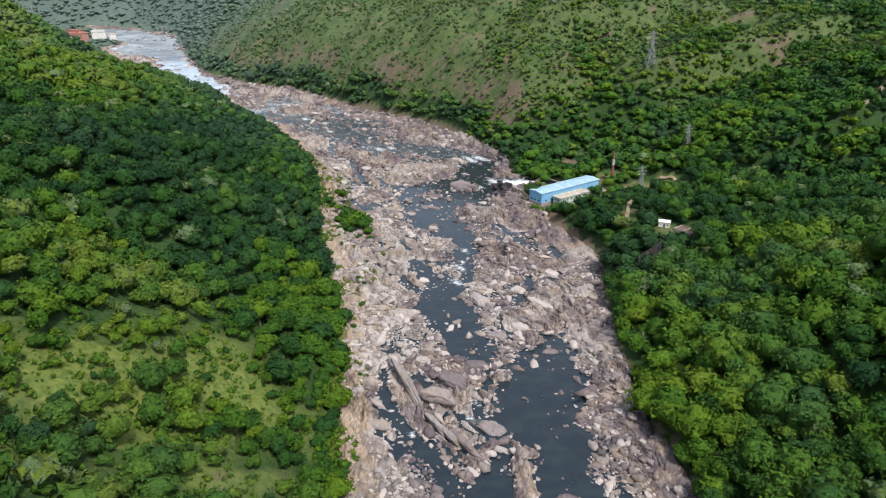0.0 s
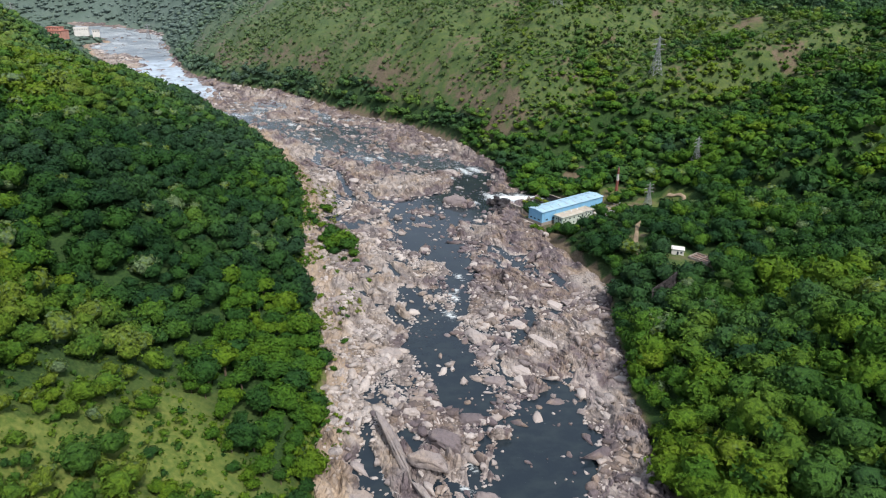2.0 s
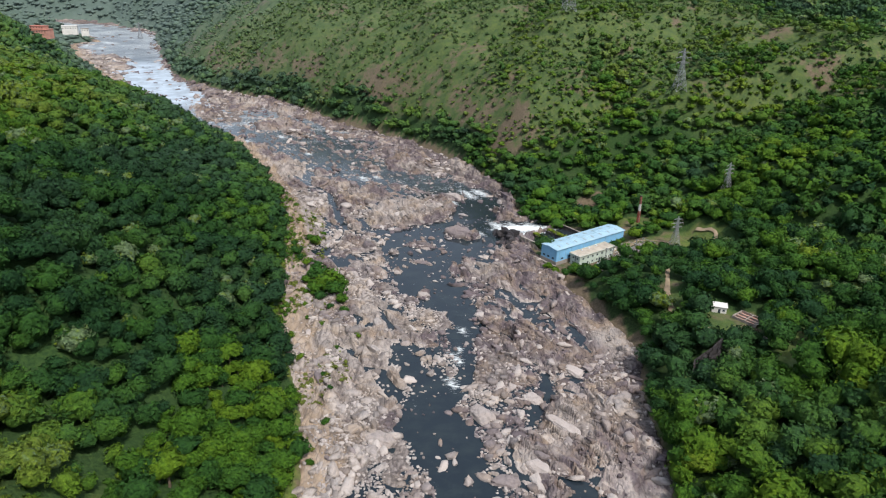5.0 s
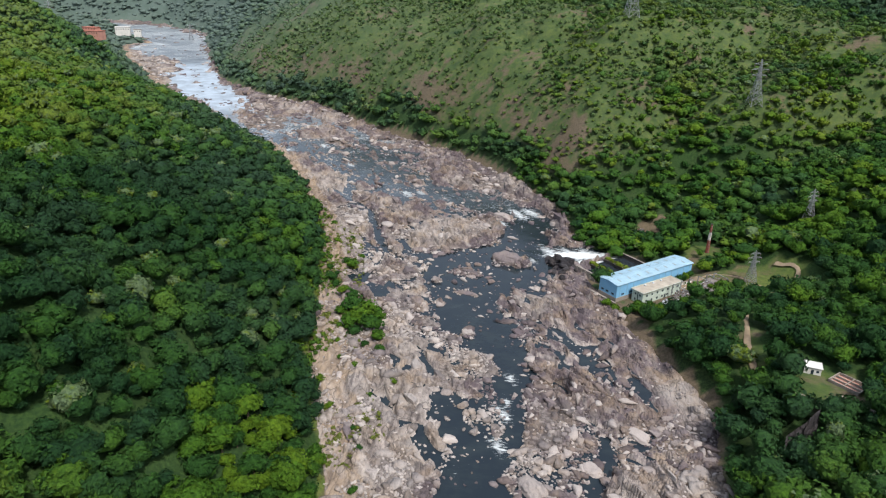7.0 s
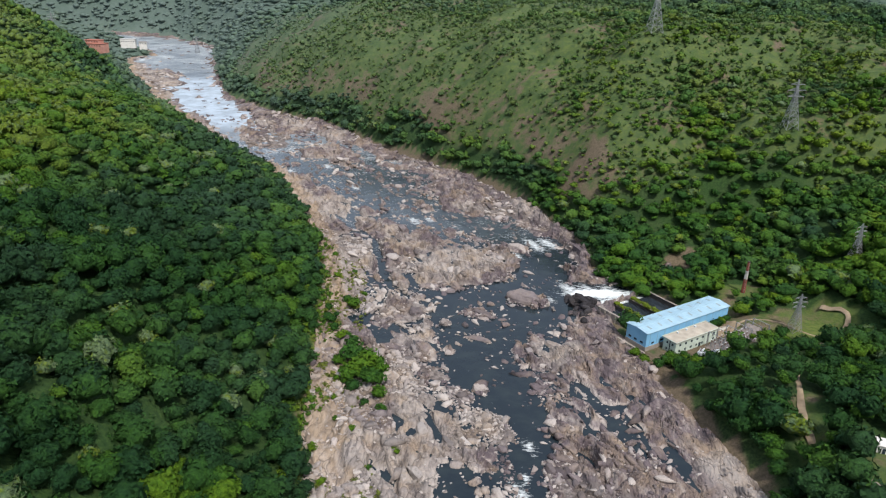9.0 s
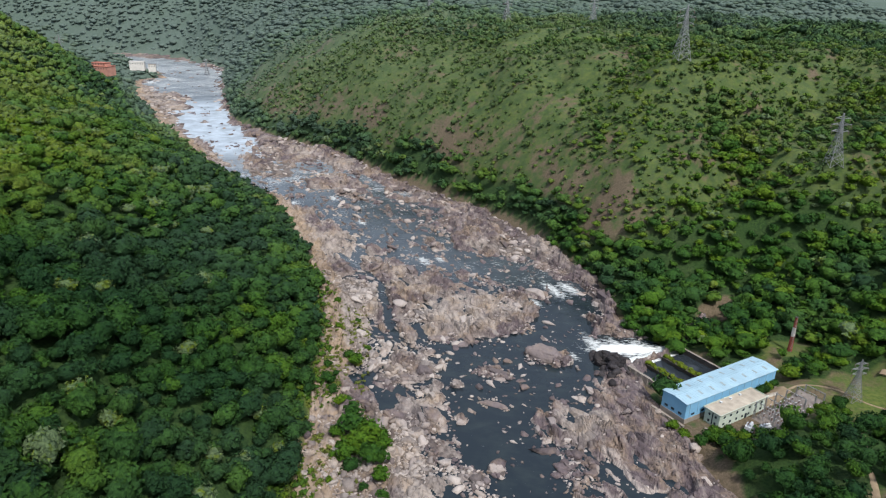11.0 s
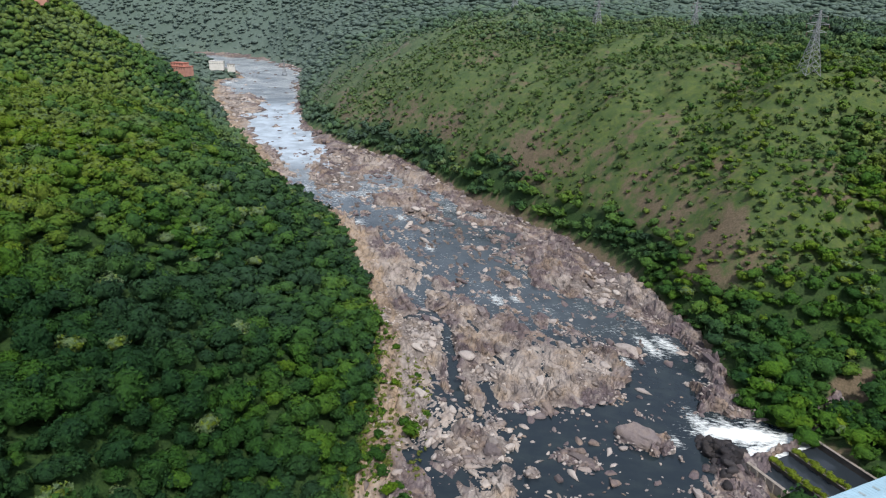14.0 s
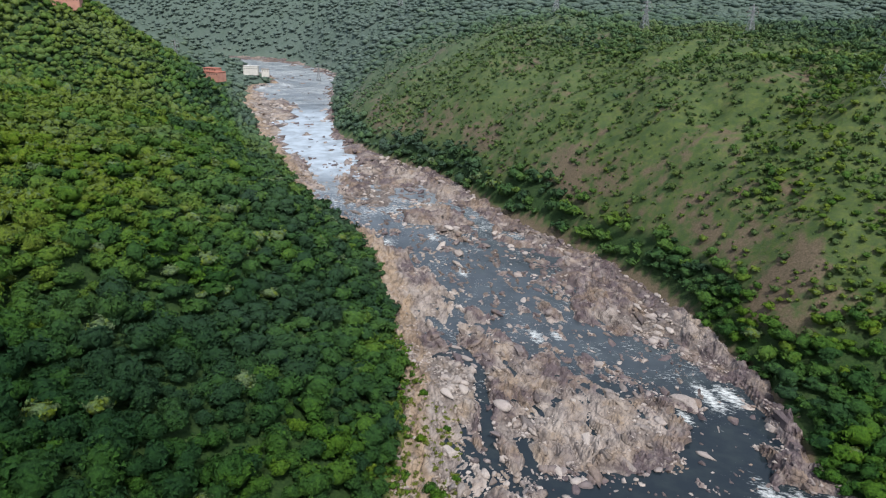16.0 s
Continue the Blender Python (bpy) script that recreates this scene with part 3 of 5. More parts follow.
# bare rocks that stand in the water: centre, half length, half width, turn
ISLETS = [(-9, 488, 9, 4, -15), (-7, 441, 4.6, 4, 60), (-23, 474, 4, 2.5, -30), (-12, 515, 8.5, 3, -15), (0, 415, 13, 4.5, -45), (-8, 394, 12, 5, -42), (3, 367, 10, 5.5, -50), (18, 535, 12, 8, -20), (-8, 517, 9, 4, -35),
          (-44, 511, 5, 4, 0), (-27, 503, 3.2, 3, 0), (13, 613, 8.6, 5, -20), (21, 556, 6.5, 3.5, -20), (4, 568, 8, 6, -30), (4, 248, 8, 6, -20), (-2, 234, 8, 4, -30), (19, 220, 9, 5, -45), (9, 210, 12, 4, -55), (33, 206, 4, 2.5, -20),
          (15, 266, 7, 3.5, 0), (26, 258, 5, 4, 0), (-60, 690, 12, 3.5, 130), (-96, 738, 10, 3, 130), (-140, 770, 12, 5, 140), (-200, 800, 14, 5, 140), (-420, 1110, 9, 3, 100), (-470, 1215, 12, 4, 110), (-300, 890, 10, 4, 120)]


def wetness(x, y):
    wet = np.zeros(x.shape)
    wobble = 0.34 * fbm(x, y, 14, 3, 51)
    jag = 1.6 * fbm(x, y, 4.5, 3, 55)
    for line in CHANNELS.values():
        d, _, w = along(x, y, line)
        wet = np.maximum(wet, step(1.3, -1.3, d - w * (1.0 + wobble) + jag * np.minimum(w / 8, 1)))
    for cx, cy, a, b, turn in ISLETS:
        c, s = math.cos(radians(turn)), math.sin(radians(turn))
        q = np.hypot(((x - cx) * c + (y - cy) * s) / a, (-(x - cx) * s + (y - cy) * c) / b)
        wet = wet * step(0.75, 1.15, q + 0.18 * jag)
    return wet


def from_water(x, y):
    """Metres to the edge of the nearest channel, negative in it."""
    best = np.full(x.shape, 99.0)
    for line in CHANNELS.values():
        d, _, w = along(x, y, line)
        best = np.minimum(best, d - w)
    return best


def bed_height(x, y):
    wet = wetness(x, y)
    off, _ = bank_offset(x, y)
    m, crack_m, own_m = blocks(x + 5 * fbm(x, y, 18, 2, 63), y, 30, 10, 117, 60)
    a, crack_a, own_a = blocks(x + 2 * fbm(x, y, 8, 2, 65), y, 12, 4.6, 119, 61)
    b, crack_b, own_b = blocks(x, y, 4.6, 2.6, 112, 71)
    slab = slab_ground(x, y)
    ribs = np.abs(((x * 0.89 + y * 0.45) / 2.4 + 1.1 * fbm(x, y, 11, 2, 83)) % 1.0 - 0.5)
    beds = np.abs(((x * 0.86 + y * 0.51) / 6.5 + 1.3 * fbm(x, y, 20, 3, 88)) % 1.0 - 0.5) * (0.4 + fbm(x, y, 15, 2, 90) ** 2)
    rough = 0.12 + 1.1 * step(-0.15, 0.5, fbm(x, y, 22, 2, 89))
    upper = step(500, 560, y)
    solid = m * 3.6 * (0.25 + 0.75 * crack_m) + (0.35 + 0.6 * rough) * a * 2.6 * (0.1 + 0.9 * crack_a) + rough * b * 1.0 * crack_b + 0.6 * ribs + 4.2 * upper * beds
    rock = 0.1 + 1.2 * fbm(x, y, 26, 3, 81) + slab * solid + (1 - slab) * (0.7 + 0.6 * fbm(x, y, 6, 3, 85)) - 0.5
    # low ground near the channels lies under water
    sink = step(24 + 14 * upper, 1, from_water(x, y)) * (0.3 + 0.85 * slab + 0.3 * upper) * step(0, -12, off)
    rock = np.maximum(rock - sink, -1.2 + 1.35 * step(-14, -4, off)) + 1.4 * step(-26, 0, off)
    rock = np.where(rock > 0, rock * step(-0.2, 0.5, 1 - wet), rock)
    return river_level(y) + rock * (1 - wet) - (2.4 - 1.3 * b - 1.4 * a * step(520, 700, y) * step(960, 880, y) - 0.6 * a) * wet - 4.0 * step(0.5, 4, off), wet, 0.4 * own_m + 0.35 * own_a + 0.25 * own_b


def slab_ground(x, y):
    """1 where the bed is solid slabs, 0 where it is sand and heaped boulders."""
    hump = lambda cx, cy, a, b: np.exp(-((x - cx) / a) ** 2 - ((y - cy) / b) ** 2)
    return step(-0.12, 0.25, fbm(x, y, 30, 3, 87) + 0.4 * step(0, 40, x) + 0.5 * hump(-34, 378, 20, 38) - 0.9 * hump(-20, 298, 34, 34) - 0.6 * hump(26, 275, 16, 22) - 0.5 * hump(20, 500, 16, 22) + 0.08 * step(535, 560, y))


def rock_tone(x, y):
    """Pale cream rock towards the left bank, brownish mauve towards the right and where floods stain it."""
    a, b = in_table(OFF_LEFT, x, y), in_table(OFF_RIGHT, x, y)
    stain = step(15, 1, from_water(x, y) + 5 * fbm(x, y, 12, 3, 123))
    return np.clip(0.50 + 0.26 * np.clip((a - b) / (np.abs(a) + np.abs(b) + 1), -1, 1) - 0.26 * stain + 0.6 * fbm(x, y, 30, 4, 121), 0, 1)


def river_strip(x0, x1, y0, y1, gap, margin):
    """Vertices and triangles of a grid that keeps only what lies within the banks."""
    xs, ys = np.arange(x0, x1, gap), np.arange(y0, y1, gap)
    X, Y = [v.ravel() for v in np.meshgrid(xs, ys)]
    off, _ = bank_offset(X, Y)
    keep = off < margin
    tris = sheet(xs, ys)
    tris = tris[keep[tris].all(1)]
    used = np.unique(tris)
    index = np.full(len(X), -1)
    index[used] = np.arange(len(used))
    return X[used], Y[used], index[tris]


def join_strips(strips):
    xs, ys, fs, n = [], [], [], 0
    for x, y, f in strips:
        xs.append(x), ys.append(y), fs.append(f + n)
        n += len(x)
    return np.concatenate(xs), np.concatenate(ys), np.concatenate(fs)


X, Y, F = join_strips([river_strip(-80, 130, -400, 124, 4.2, 10), river_strip(-60, 112, 120, 200.4, 1.2, 10), river_strip(-130, 112, 200, 500, 0.68, 10), river_strip(-260, 112, 499.3, 760, 1.0, 10), river_strip(-420, 60, 758.7, 1000, 1.7, 10), river_strip(-1900, 0, 996, 2100, 8, 16)])
Z, bed_wet, shade = bed_height(X, Y)
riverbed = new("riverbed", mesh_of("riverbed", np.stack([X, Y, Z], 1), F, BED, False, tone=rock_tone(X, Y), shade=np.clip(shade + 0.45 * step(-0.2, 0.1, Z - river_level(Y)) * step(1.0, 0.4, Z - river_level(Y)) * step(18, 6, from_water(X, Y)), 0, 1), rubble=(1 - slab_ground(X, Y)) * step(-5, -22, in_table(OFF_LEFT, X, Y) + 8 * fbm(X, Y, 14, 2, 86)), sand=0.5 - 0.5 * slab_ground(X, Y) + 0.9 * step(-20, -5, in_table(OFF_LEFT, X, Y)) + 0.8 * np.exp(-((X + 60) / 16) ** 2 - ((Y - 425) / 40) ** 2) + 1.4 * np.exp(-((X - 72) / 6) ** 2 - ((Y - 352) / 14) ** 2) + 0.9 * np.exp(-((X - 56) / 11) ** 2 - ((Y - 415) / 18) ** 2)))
tagged(riverbed, "pinkish grey granite river bed, cracked into tilted slabs", "river bed", kind="structure")

# ---- the water ----
RAPIDS = [(14, 403, 4), (10, 376, 5), (8, 356, 5), (12, 385, 3), (44, 555, 9), (56, 552, 11), (70, 551, 12), (35, 626, 9), (23, 626, 8), (13, 602, 5), (8, 612, 4), (27, 618, 8), (-63, 658, 7), (-52, 662, 5), (-123, 733, 7), (-140, 705, 6), (-205, 769, 9),
          (-234, 791, 9), (-257, 812, 9), (-190, 771, 8), (14, 239, 3), (11, 227, 3), (-7, 242, 2.5), (-17, 232, 2), (-12, 217, 2.5), (-690, 1480, 20), (-670, 1535, 22), (31, 539, 4), (-161, 793, 8)]
X, Y, F = join_strips([river_strip(-80, 130, -400, 66, 8.0, 6), river_strip(-260, 112, 60, 760, 2.0, 6), river_strip(-420, 60, 754, 1000, 4.0, 6), river_strip(-1900, 0, 996, 2100, 12, 10)])
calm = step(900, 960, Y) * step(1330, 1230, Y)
foam = -0.06 + 0.26 * step(560, 640, Y) + 0.22 * step(780, 840, Y) - 0.45 * calm + 0.12 * step(1330, 1430, Y) + 0.2 * fbm(X, Y, 12, 2, 191)
for cx, cy, r in RAPIDS:
    foam = np.maximum(foam, 0.88 * np.exp(-(((X - cx) * 0.88 + (Y - cy) * 0.47) ** 2 / (0.5 * r * r) + (-(X - cx) * 0.47 + (Y - cy) * 0.88) ** 2 / (2.2 * r * r))))
jet = np.exp(-((X - 60) / 21) ** 2 - ((Y - 551 - 0.08 * (X - 60)) / 6.5) ** 2)
foam = np.maximum(foam, 1.7 * jet)
Z = river_level(Y) + 0.25 * np.clip(foam, 0, 1)
water = new("water", mesh_of("water", np.stack([X, Y, Z], 1), F, WATER, True, foam=foam, sky_glare=calm + (0.10 * step(600, 660, Y) + 0.2 * step(760, 900, Y)) * (1 - calm), chop=0.07 + 0.1 * step(560, 650, Y) + 0.2 * step(800, 950, Y)))
tagged(water, "dark blue-grey river water with white rapids", "water", kind="structure")


# ---- woods ----
def ico(subdiv):
    bm = bmesh.new()
    bmesh.ops.create_icosphere(bm, subdivisions=subdiv, radius=1)
    bm.verts.ensure_lookup_table()
    v = np.array([p.co for p in bm.verts])
    f = np.array([[q.index for q in p.verts] for p in bm.faces])
    bm.free()
    return v, f


def crown(seed, sprays, size, core, tall=0.85, lumps=7, stray=0.34):
    """A crown of about unit radius round (0, 0, tall): a lobed leafy mass with sprays standing out of it. Gives also how many triangles are the mass."""
    rng = np.random.default_rng(seed)
    ang, lift = rng.random(lumps) * 6.283, rng.random(lumps) * 0.8 - 0.25
    flat = np.sqrt(1 - lift ** 2)
    heart = np.stack([np.cos(ang) * 0.5 * flat, np.sin(ang) * 0.5 * flat, lift * 0.6 + 0.1], 1)
    girth = 0.30 + 0.22 * rng.random(lumps)
    heart[0], girth[0] = (0, 0, 0.25), 0.58
    way, f = ico(core)
    dot = way @ heart.T
    disc = dot ** 2 - (heart ** 2).sum(1) + girth ** 2
    reach = np.where(disc > 0, dot + np.sqrt(np.maximum(disc, 0)), 0.4).max(1) * (0.76 + 0.24 * rng.random(len(way)))
    verts, tris = [way * reach[:, None] * (1, 1, 0.85) + (0, 0, tall)], [f]
    n = len(way)
    which = rng.integers(0, lumps, sprays)
    out = rng.normal(size=(sprays, 3))
    out[:, 2] = np.abs(out[:, 2]) * 0.9 - 0.25
    out += heart[which] * 1.2
    out /= np.linalg.norm(out, axis=1)[:, None]
    at = heart[which] + out * girth[which][:, None] * (0.92 + stray * rng.random(sprays))[:, None]
    face = out + rng.normal(size=(sprays, 3)) * 0.48
    face /= np.linalg.norm(face, axis=1)[:, None]
    side = np.cross(face, rng.normal(size=(sprays, 3)))
    side /= np.linalg.norm(side, axis=1)[:, None]
    other = np.cross(face, side)
    s = size * (0.6 + 0.8 * rng.random(sprays))[:, None]
    corners = [at + side * s * a * (0.7 + 0.6 * rng.random((sprays, 1))) + other * s * b for a, b in ((-1, -0.6), (1, -0.6), (0, 1.1))]
    verts.append(np.stack(corners, 1).reshape(-1, 3) * (1, 1, 0.85) + (0, 0, tall))
    k = n + 3 * np.arange(sprays)
    tris.append(np.stack([k, k + 1, k + 2], 1))
    return np.concatenate(verts), np.concatenate(tris), len(f)


def trunk_mesh(seed):
    """A tapered, slightly bent trunk that forks into three limbs; unit crown radius."""
    rng = np.random.default_rng(seed)
    verts, tris = [], []

    def limb(a, b, ra, rb):
        n, k = len(verts), 5
        for p, r in ((a, ra), ((np.array(a) + b) / 2 + rng.normal(size=3) * 0.03, (ra + rb) / 2), (b, rb)):
            for i in range(k):
                verts.append((p[0] + r * math.cos(i * 6.283 / k), p[1] + r * math.sin(i * 6.283 / k), p[2]))
        for ring in (0, 1):
            for i in range(k):
                p, q = n + ring * k + i, n + ring * k + (i + 1) % k
                tris.extend([(p, q, q + k), (p, q + k, p + k)])

    limb((0, 0, -0.25), (0.03, 0.02, 0.5), 0.085, 0.06)
    for i in range(3):
        a = i * 2.1 + rng.random()
        limb((0.03, 0.02, 0.45), (0.4 * math.cos(a), 0.4 * math.sin(a), 0.9), 0.045, 0.02)
    return np.array(verts), np.array(tris)


def scatter(x0, x1, y0, y1, gap, seed):
    rng = np.random.default_rng(seed)
    X, Y = [v.ravel() for v in np.meshgrid(np.arange(x0, x1, gap), np.arange(y0, y1, gap))]
    X, Y = X + (rng.random(len(X)) - 0.5) * gap * 1.1, Y + (rng.random(len(X)) - 0.5) * gap * 1.1
    n, r = wood_density(X, Y)
    keep = rng.random(len(X)) < n
    X, Y, r = X[keep], Y[keep], r[keep]
    r = r * np.where(on_spur(X, Y) > 0.5, 0.55 + 1.0 * rng.random(len(X)) ** 2, 0.74 + 1.05 * rng.random(len(X)) ** 2.0)
    off, left = bank_offset(X, Y)
    # tints on the left slope vary by stretch, cloud shade put into them
    tint = np.clip(0.34 + 0.26 * fbm(X, Y, 60, 2, 97) + rng.normal(size=len(X)) * 0.17 + 0.34 * on_spur(X, Y) + left * (0.15 * step(800, 1000, Y) + 0.42 * step(45, 150, off) * step(400, 560, Y) - 0.24 * step(270, 330, Y) * step(620, 540, Y) * step(170, 90, off)) + left * 0.3 * step(310, 230, Y + 0.3 * (X + 90)) + 0.06 * (~left & (Y < 340)), 0, 0.92)
    tint = np.where(rng.random(len(X)) < 0.03, 0.95 + 0.05 * rng.random(len(X)), tint)
    return X, Y, r, tint, rng


def woodland(name, label, X, Y, r, tint, rng, protos, material=None, least=-99.0, flat=1.0):
    """One mesh of many trees that nobody could count."""
    Z = np.maximum(height(X, Y), least) - (0.35 * r if flat < 0.8 else 0.0)
    verts, tris, tints, soft, n = [], [], [], [], 0
    kind = rng.integers(0, len(protos), len(X))
    for k, (v, f, mass) in enumerate(protos):
        m = kind == k
        c = int(m.sum())
        if not c:
            continue
        soft.append(np.tile(np.arange(len(f)) < mass, c))
        a = rng.random(c) * 6.283
        ca, sa = np.cos(a)[:, None], np.sin(a)[:, None]
        rr = r[m][:, None]
        tall = rr * (0.9 + 0.5 * rng.random(c))[:, None] * flat
        px = (v[None, :, 0] * ca - v[None, :, 1] * sa) * rr + X[m][:, None]
        py = (v[None, :, 0] * sa + v[None, :, 1] * ca) * rr + Y[m][:, None]
        pz = v[None, :, 2] * tall + Z[m][:, None]
        verts.append(np.stack([px, py, pz], -1).reshape(-1, 3))
        tris.append((f[None] + (n + np.arange(c) * len(v))[:, None, None]).reshape(-1, 3))
        tints.append(np.repeat(tint[m], len(v)))
        n += c * len(v)
    all_verts = np.concatenate(verts)
    ob = new(name, mesh_of(name, all_verts, np.concatenate(tris), material or WOODLAND, np.concatenate(soft), tint=np.concatenate(tints), dull=haze_share(all_verts[:, 0], all_verts[:, 1])))
    return tagged(ob, label, "woodland", kind="stuff")


NEAR = [crown(s, 135, 0.118, 2, 0.8, 9) for s in range(9)]
MIDDLE = [crown(s + 20, 52, 0.17, 2, 0.8, 8) for s in range(6)]
FAR = [crown(s + 40, 30, 0.25, 1, 0.72, 7, 0.14) for s in range(6)]
SPECK = [crown(s + 60, 5, 0.3, 1, 0.7, 6) for s in range(6)]
X, Y, r, tint, rng = scatter(-330, 330, 128, 520, 5.5, 5)
off, left = bank_offset(X, Y)
single = left & (Y > 175) & (Y < 345) & (off < 46)
NEAR_TREES = X[single][:240], Y[single][:240], r[single][:240], np.random.default_rng(77)
near = (off < np.where(Y < 430, 175, 150)) & ~single & (np.abs(X) < 0.68 * Y + 45)
woodland("woodland", "dense green broadleaf trees on the near slopes", X[near], Y[near], r[near], tint[near], rng, NEAR)
X, Y, r, tint, rng = scatter(-480, 420, 520, 760, 5.4, 6)
off, left = bank_offset(X, Y)
near = off < 210
woodland("woodland", "dense green trees and scattered shrubs on the slopes", X[near], Y[near], r[near], tint[near], rng, MIDDLE, None, -99.0, 0.88)
X, Y, r, tint, rng = scatter(-900, 700, -200, 1300, 6.6, 7)
off, left = bank_offset(X, Y)
rest = np.where(Y < 128, True, np.where(Y < 430, off >= 175, np.where(Y < 520, off >= 150, True))) & np.where(Y < 520, True, np.where(Y < 760, off >= 210, True)) & (off < np.where(Y < 60, 150, 900)) & (off < np.where(left, 300, np.where(Y > 520, 640, 420)))
aside = (X > 0.66 * Y + 50) | (X < -np.maximum(0.66 * Y, 1.06 * (Y - 300)) - 50)
rest = rest & (~aside | (rng.random(len(X)) < 0.4))
deep = rest & ((Y - 0.5 * X > 1180) | aside)
woodland("woodland", "green trees and shrubs on the further slopes", X[rest & ~deep], Y[rest & ~deep], r[rest & ~deep] * np.where(on_spur(X, Y) > 0.5, 1.05, 1.2)[rest & ~deep], tint[rest & ~deep], rng, FAR, None, -99.0, 0.9)
woodland("woodland", "green trees on the distant slopes, haze mixed into their colour", X[deep], Y[deep], r[deep] * 1.3, tint[deep], rng, SPECK, None, -99.0, 0.85)
X, Y, r, tint, rng = scatter(-1700, 900, 1300, 2650, 12.4, 8)
DISTANT = [crown(s + 180, 0, 0.3, 1, 0.7, 6) for s in range(6)]
woodland("woodland", "far green woods on the hills, haze mixed into their colour", X, Y, r * 2.2, tint * 0.9, rng, DISTANT, None, -99.0, 0.48)
SHRUB = [crown(s + 160, 18, 0.3, 1, 0.45, 5, 0.16) for s in range(5)]
rng = np.random.default_rng(9)
X, Y = [v.ravel() for v in np.meshgrid(np.arange(-330, 420, 5.2), np.arange(600, 1150, 5.2))]
X, Y = X + (rng.random(len(X)) - 0.5) * 4.0, Y + (rng.random(len(X)) - 0.5) * 4.0
keep = (on_spur(X, Y) > 0.4) & (rng.random(len(X)) < 0.55 + 0.6 * fbm(X, Y, 30, 3, 93) + 0.5 * gullies(X, Y))
X, Y = X[keep], Y[keep]
woodland("scrub", "low scattered green scrub on the grassy spur", X, Y, 0.8 + 2.8 * rng.random(len(X)) ** 2.2, np.clip(0.58 + 0.16 * rng.normal(size=len(X)), 0.15, 0.88), rng, SHRUB, SCRUB_LEAF)
rng = np.random.default_rng(29)
X, Y = -150 + 115 * rng.random(3400), 130 + 165 * rng.random(3400)
off, left = bank_offset(X, Y)
keep = left & (off > 2) & (np.exp(-((X + 88) / 55) ** 2 - ((Y - 190) / 75) ** 2) + 0.4 * fbm(X, Y, 9, 3, 94) > 0.5)
X, Y = X[keep], Y[keep]
woodland("scrub", "low bright green shrubs and weeds on the grassy clearing", X, Y, 0.35 + 1.7 * rng.random(len(X)) ** 3, np.clip(0.66 + 0.2 * rng.normal(size=len(X)), 0.2, 0.9), rng, SHRUB)
# a fringe of bushes and tall weeds along the foot of the left wood
rng = np.random.default_rng(19)
X, Y = -150 + 130 * rng.random(14000), 170 + 480 * rng.random(14000)
off, left = bank_offset(X, Y)
keep = left & (off > -11) & (off < 9) & (wetness(X, Y) < 0.1) & (fbm(X, Y, 22, 3, 99) + 0.06 * off > -0.1)
X, Y, off = X[keep], Y[keep], off[keep]
size = (0.5 + 1.7 * rng.random(len(X)) ** 2) * (0.75 + 0.06 * (off + 6))
woodland("bank_scrub", "yellow-green bushes and tall weeds along the bank", X, Y, size, np.clip(0.68 + 0.2 * rng.normal(size=len(X)), 0.3, 0.93), rng, SHRUB, None, np.where(off < 2, bed_height(X, Y)[0], -99))


# ---- boulders ----
def boulder(seed, round_off=0.3):
    """An angular block of about unit half width: jittered corners, chamfered edges, and one or two faces split off."""
    rng = np.random.default_rng(seed)
    bm = bmesh.new()
    bmesh.ops.create_cube(bm, size=1.7)
    for v in bm.verts:
        v.co += Vector(rng.normal(size=3) * 0.27)
    for _ in range(3):
        n = Vector(rng.normal(size=3)).normalized()
        cut = bmesh.ops.bisect_plane(bm, geom=bm.verts[:] + bm.edges[:] + bm.faces[:], plane_co=n * (0.62 + 0.25 * rng.random()), plane_no=n, clear_outer=True)
        bmesh.ops.holes_fill(bm, edges=[e for e in cut["geom_cut"] if isinstance(e, bmesh.types.BMEdge)])
    bmesh.ops.bevel(bm, geom=bm.edges[:], offset=round_off * (0.6 + 0.5 * rng.random()), segments=1, affect="EDGES", clamp_overlap=True)
    bmesh.ops.triangulate(bm, faces=bm.faces[:])
    bmesh.ops.recalc_face_normals(bm, faces=bm.faces[:])
    bm.verts.ensure_lookup_table()
    v = np.array([p.co for p in bm.verts])
    f = np.array([[q.index for q in p.verts] for p in bm.faces])
    bm.free()
    return v * (1 + 0.02 * rng.normal(size=v.shape)), f


def weathered(seed, fine=4):
    """A great block with worn edges, split along its length into uneven beds."""
    rng = np.random.default_rng(seed)
    way, f = ico(fine)
    n = rng.normal(size=(8, 3)) * (1, 1, 0.7)
    n = np.concatenate([n / np.linalg.norm(n, axis=1)[:, None], [(0, 0, 1), (0, 0, -1), (0.1, 1, 0.2), (-0.1, -1, 0.1), (1, 0.2, 0.25), (-1, 0.25, 0.1)]])
    d = np.concatenate([0.7 + 0.4 * rng.random(8), [0.75, 0.8, 0.85, 0.85, 0.95, 0.95]])
    v = way * ((np.maximum(way @ n.T / d, 0) ** 26).sum(1) ** (-1 / 26))[:, None]
    k = 7 * seed
    bed = v[:, 1] * 2.2 + 0.5 * v[:, 2] + 0.35 * fbm(v[:, 0] + k, v[:, 2], 0.9, 2, seed)
    split = np.abs((bed + rng.random()) % 1.0 - 0.5)
    lump = fbm(v[:, 0] + k + 0.7 * v[:, 2], v[:, 1] - 0.6 * v[:, 2], 0.7, 4, seed + 5)
    return v * (1 + 0.16 * lump - 0.2 * np.clip(1 - split / 0.09, 0, 1))[:, None], f


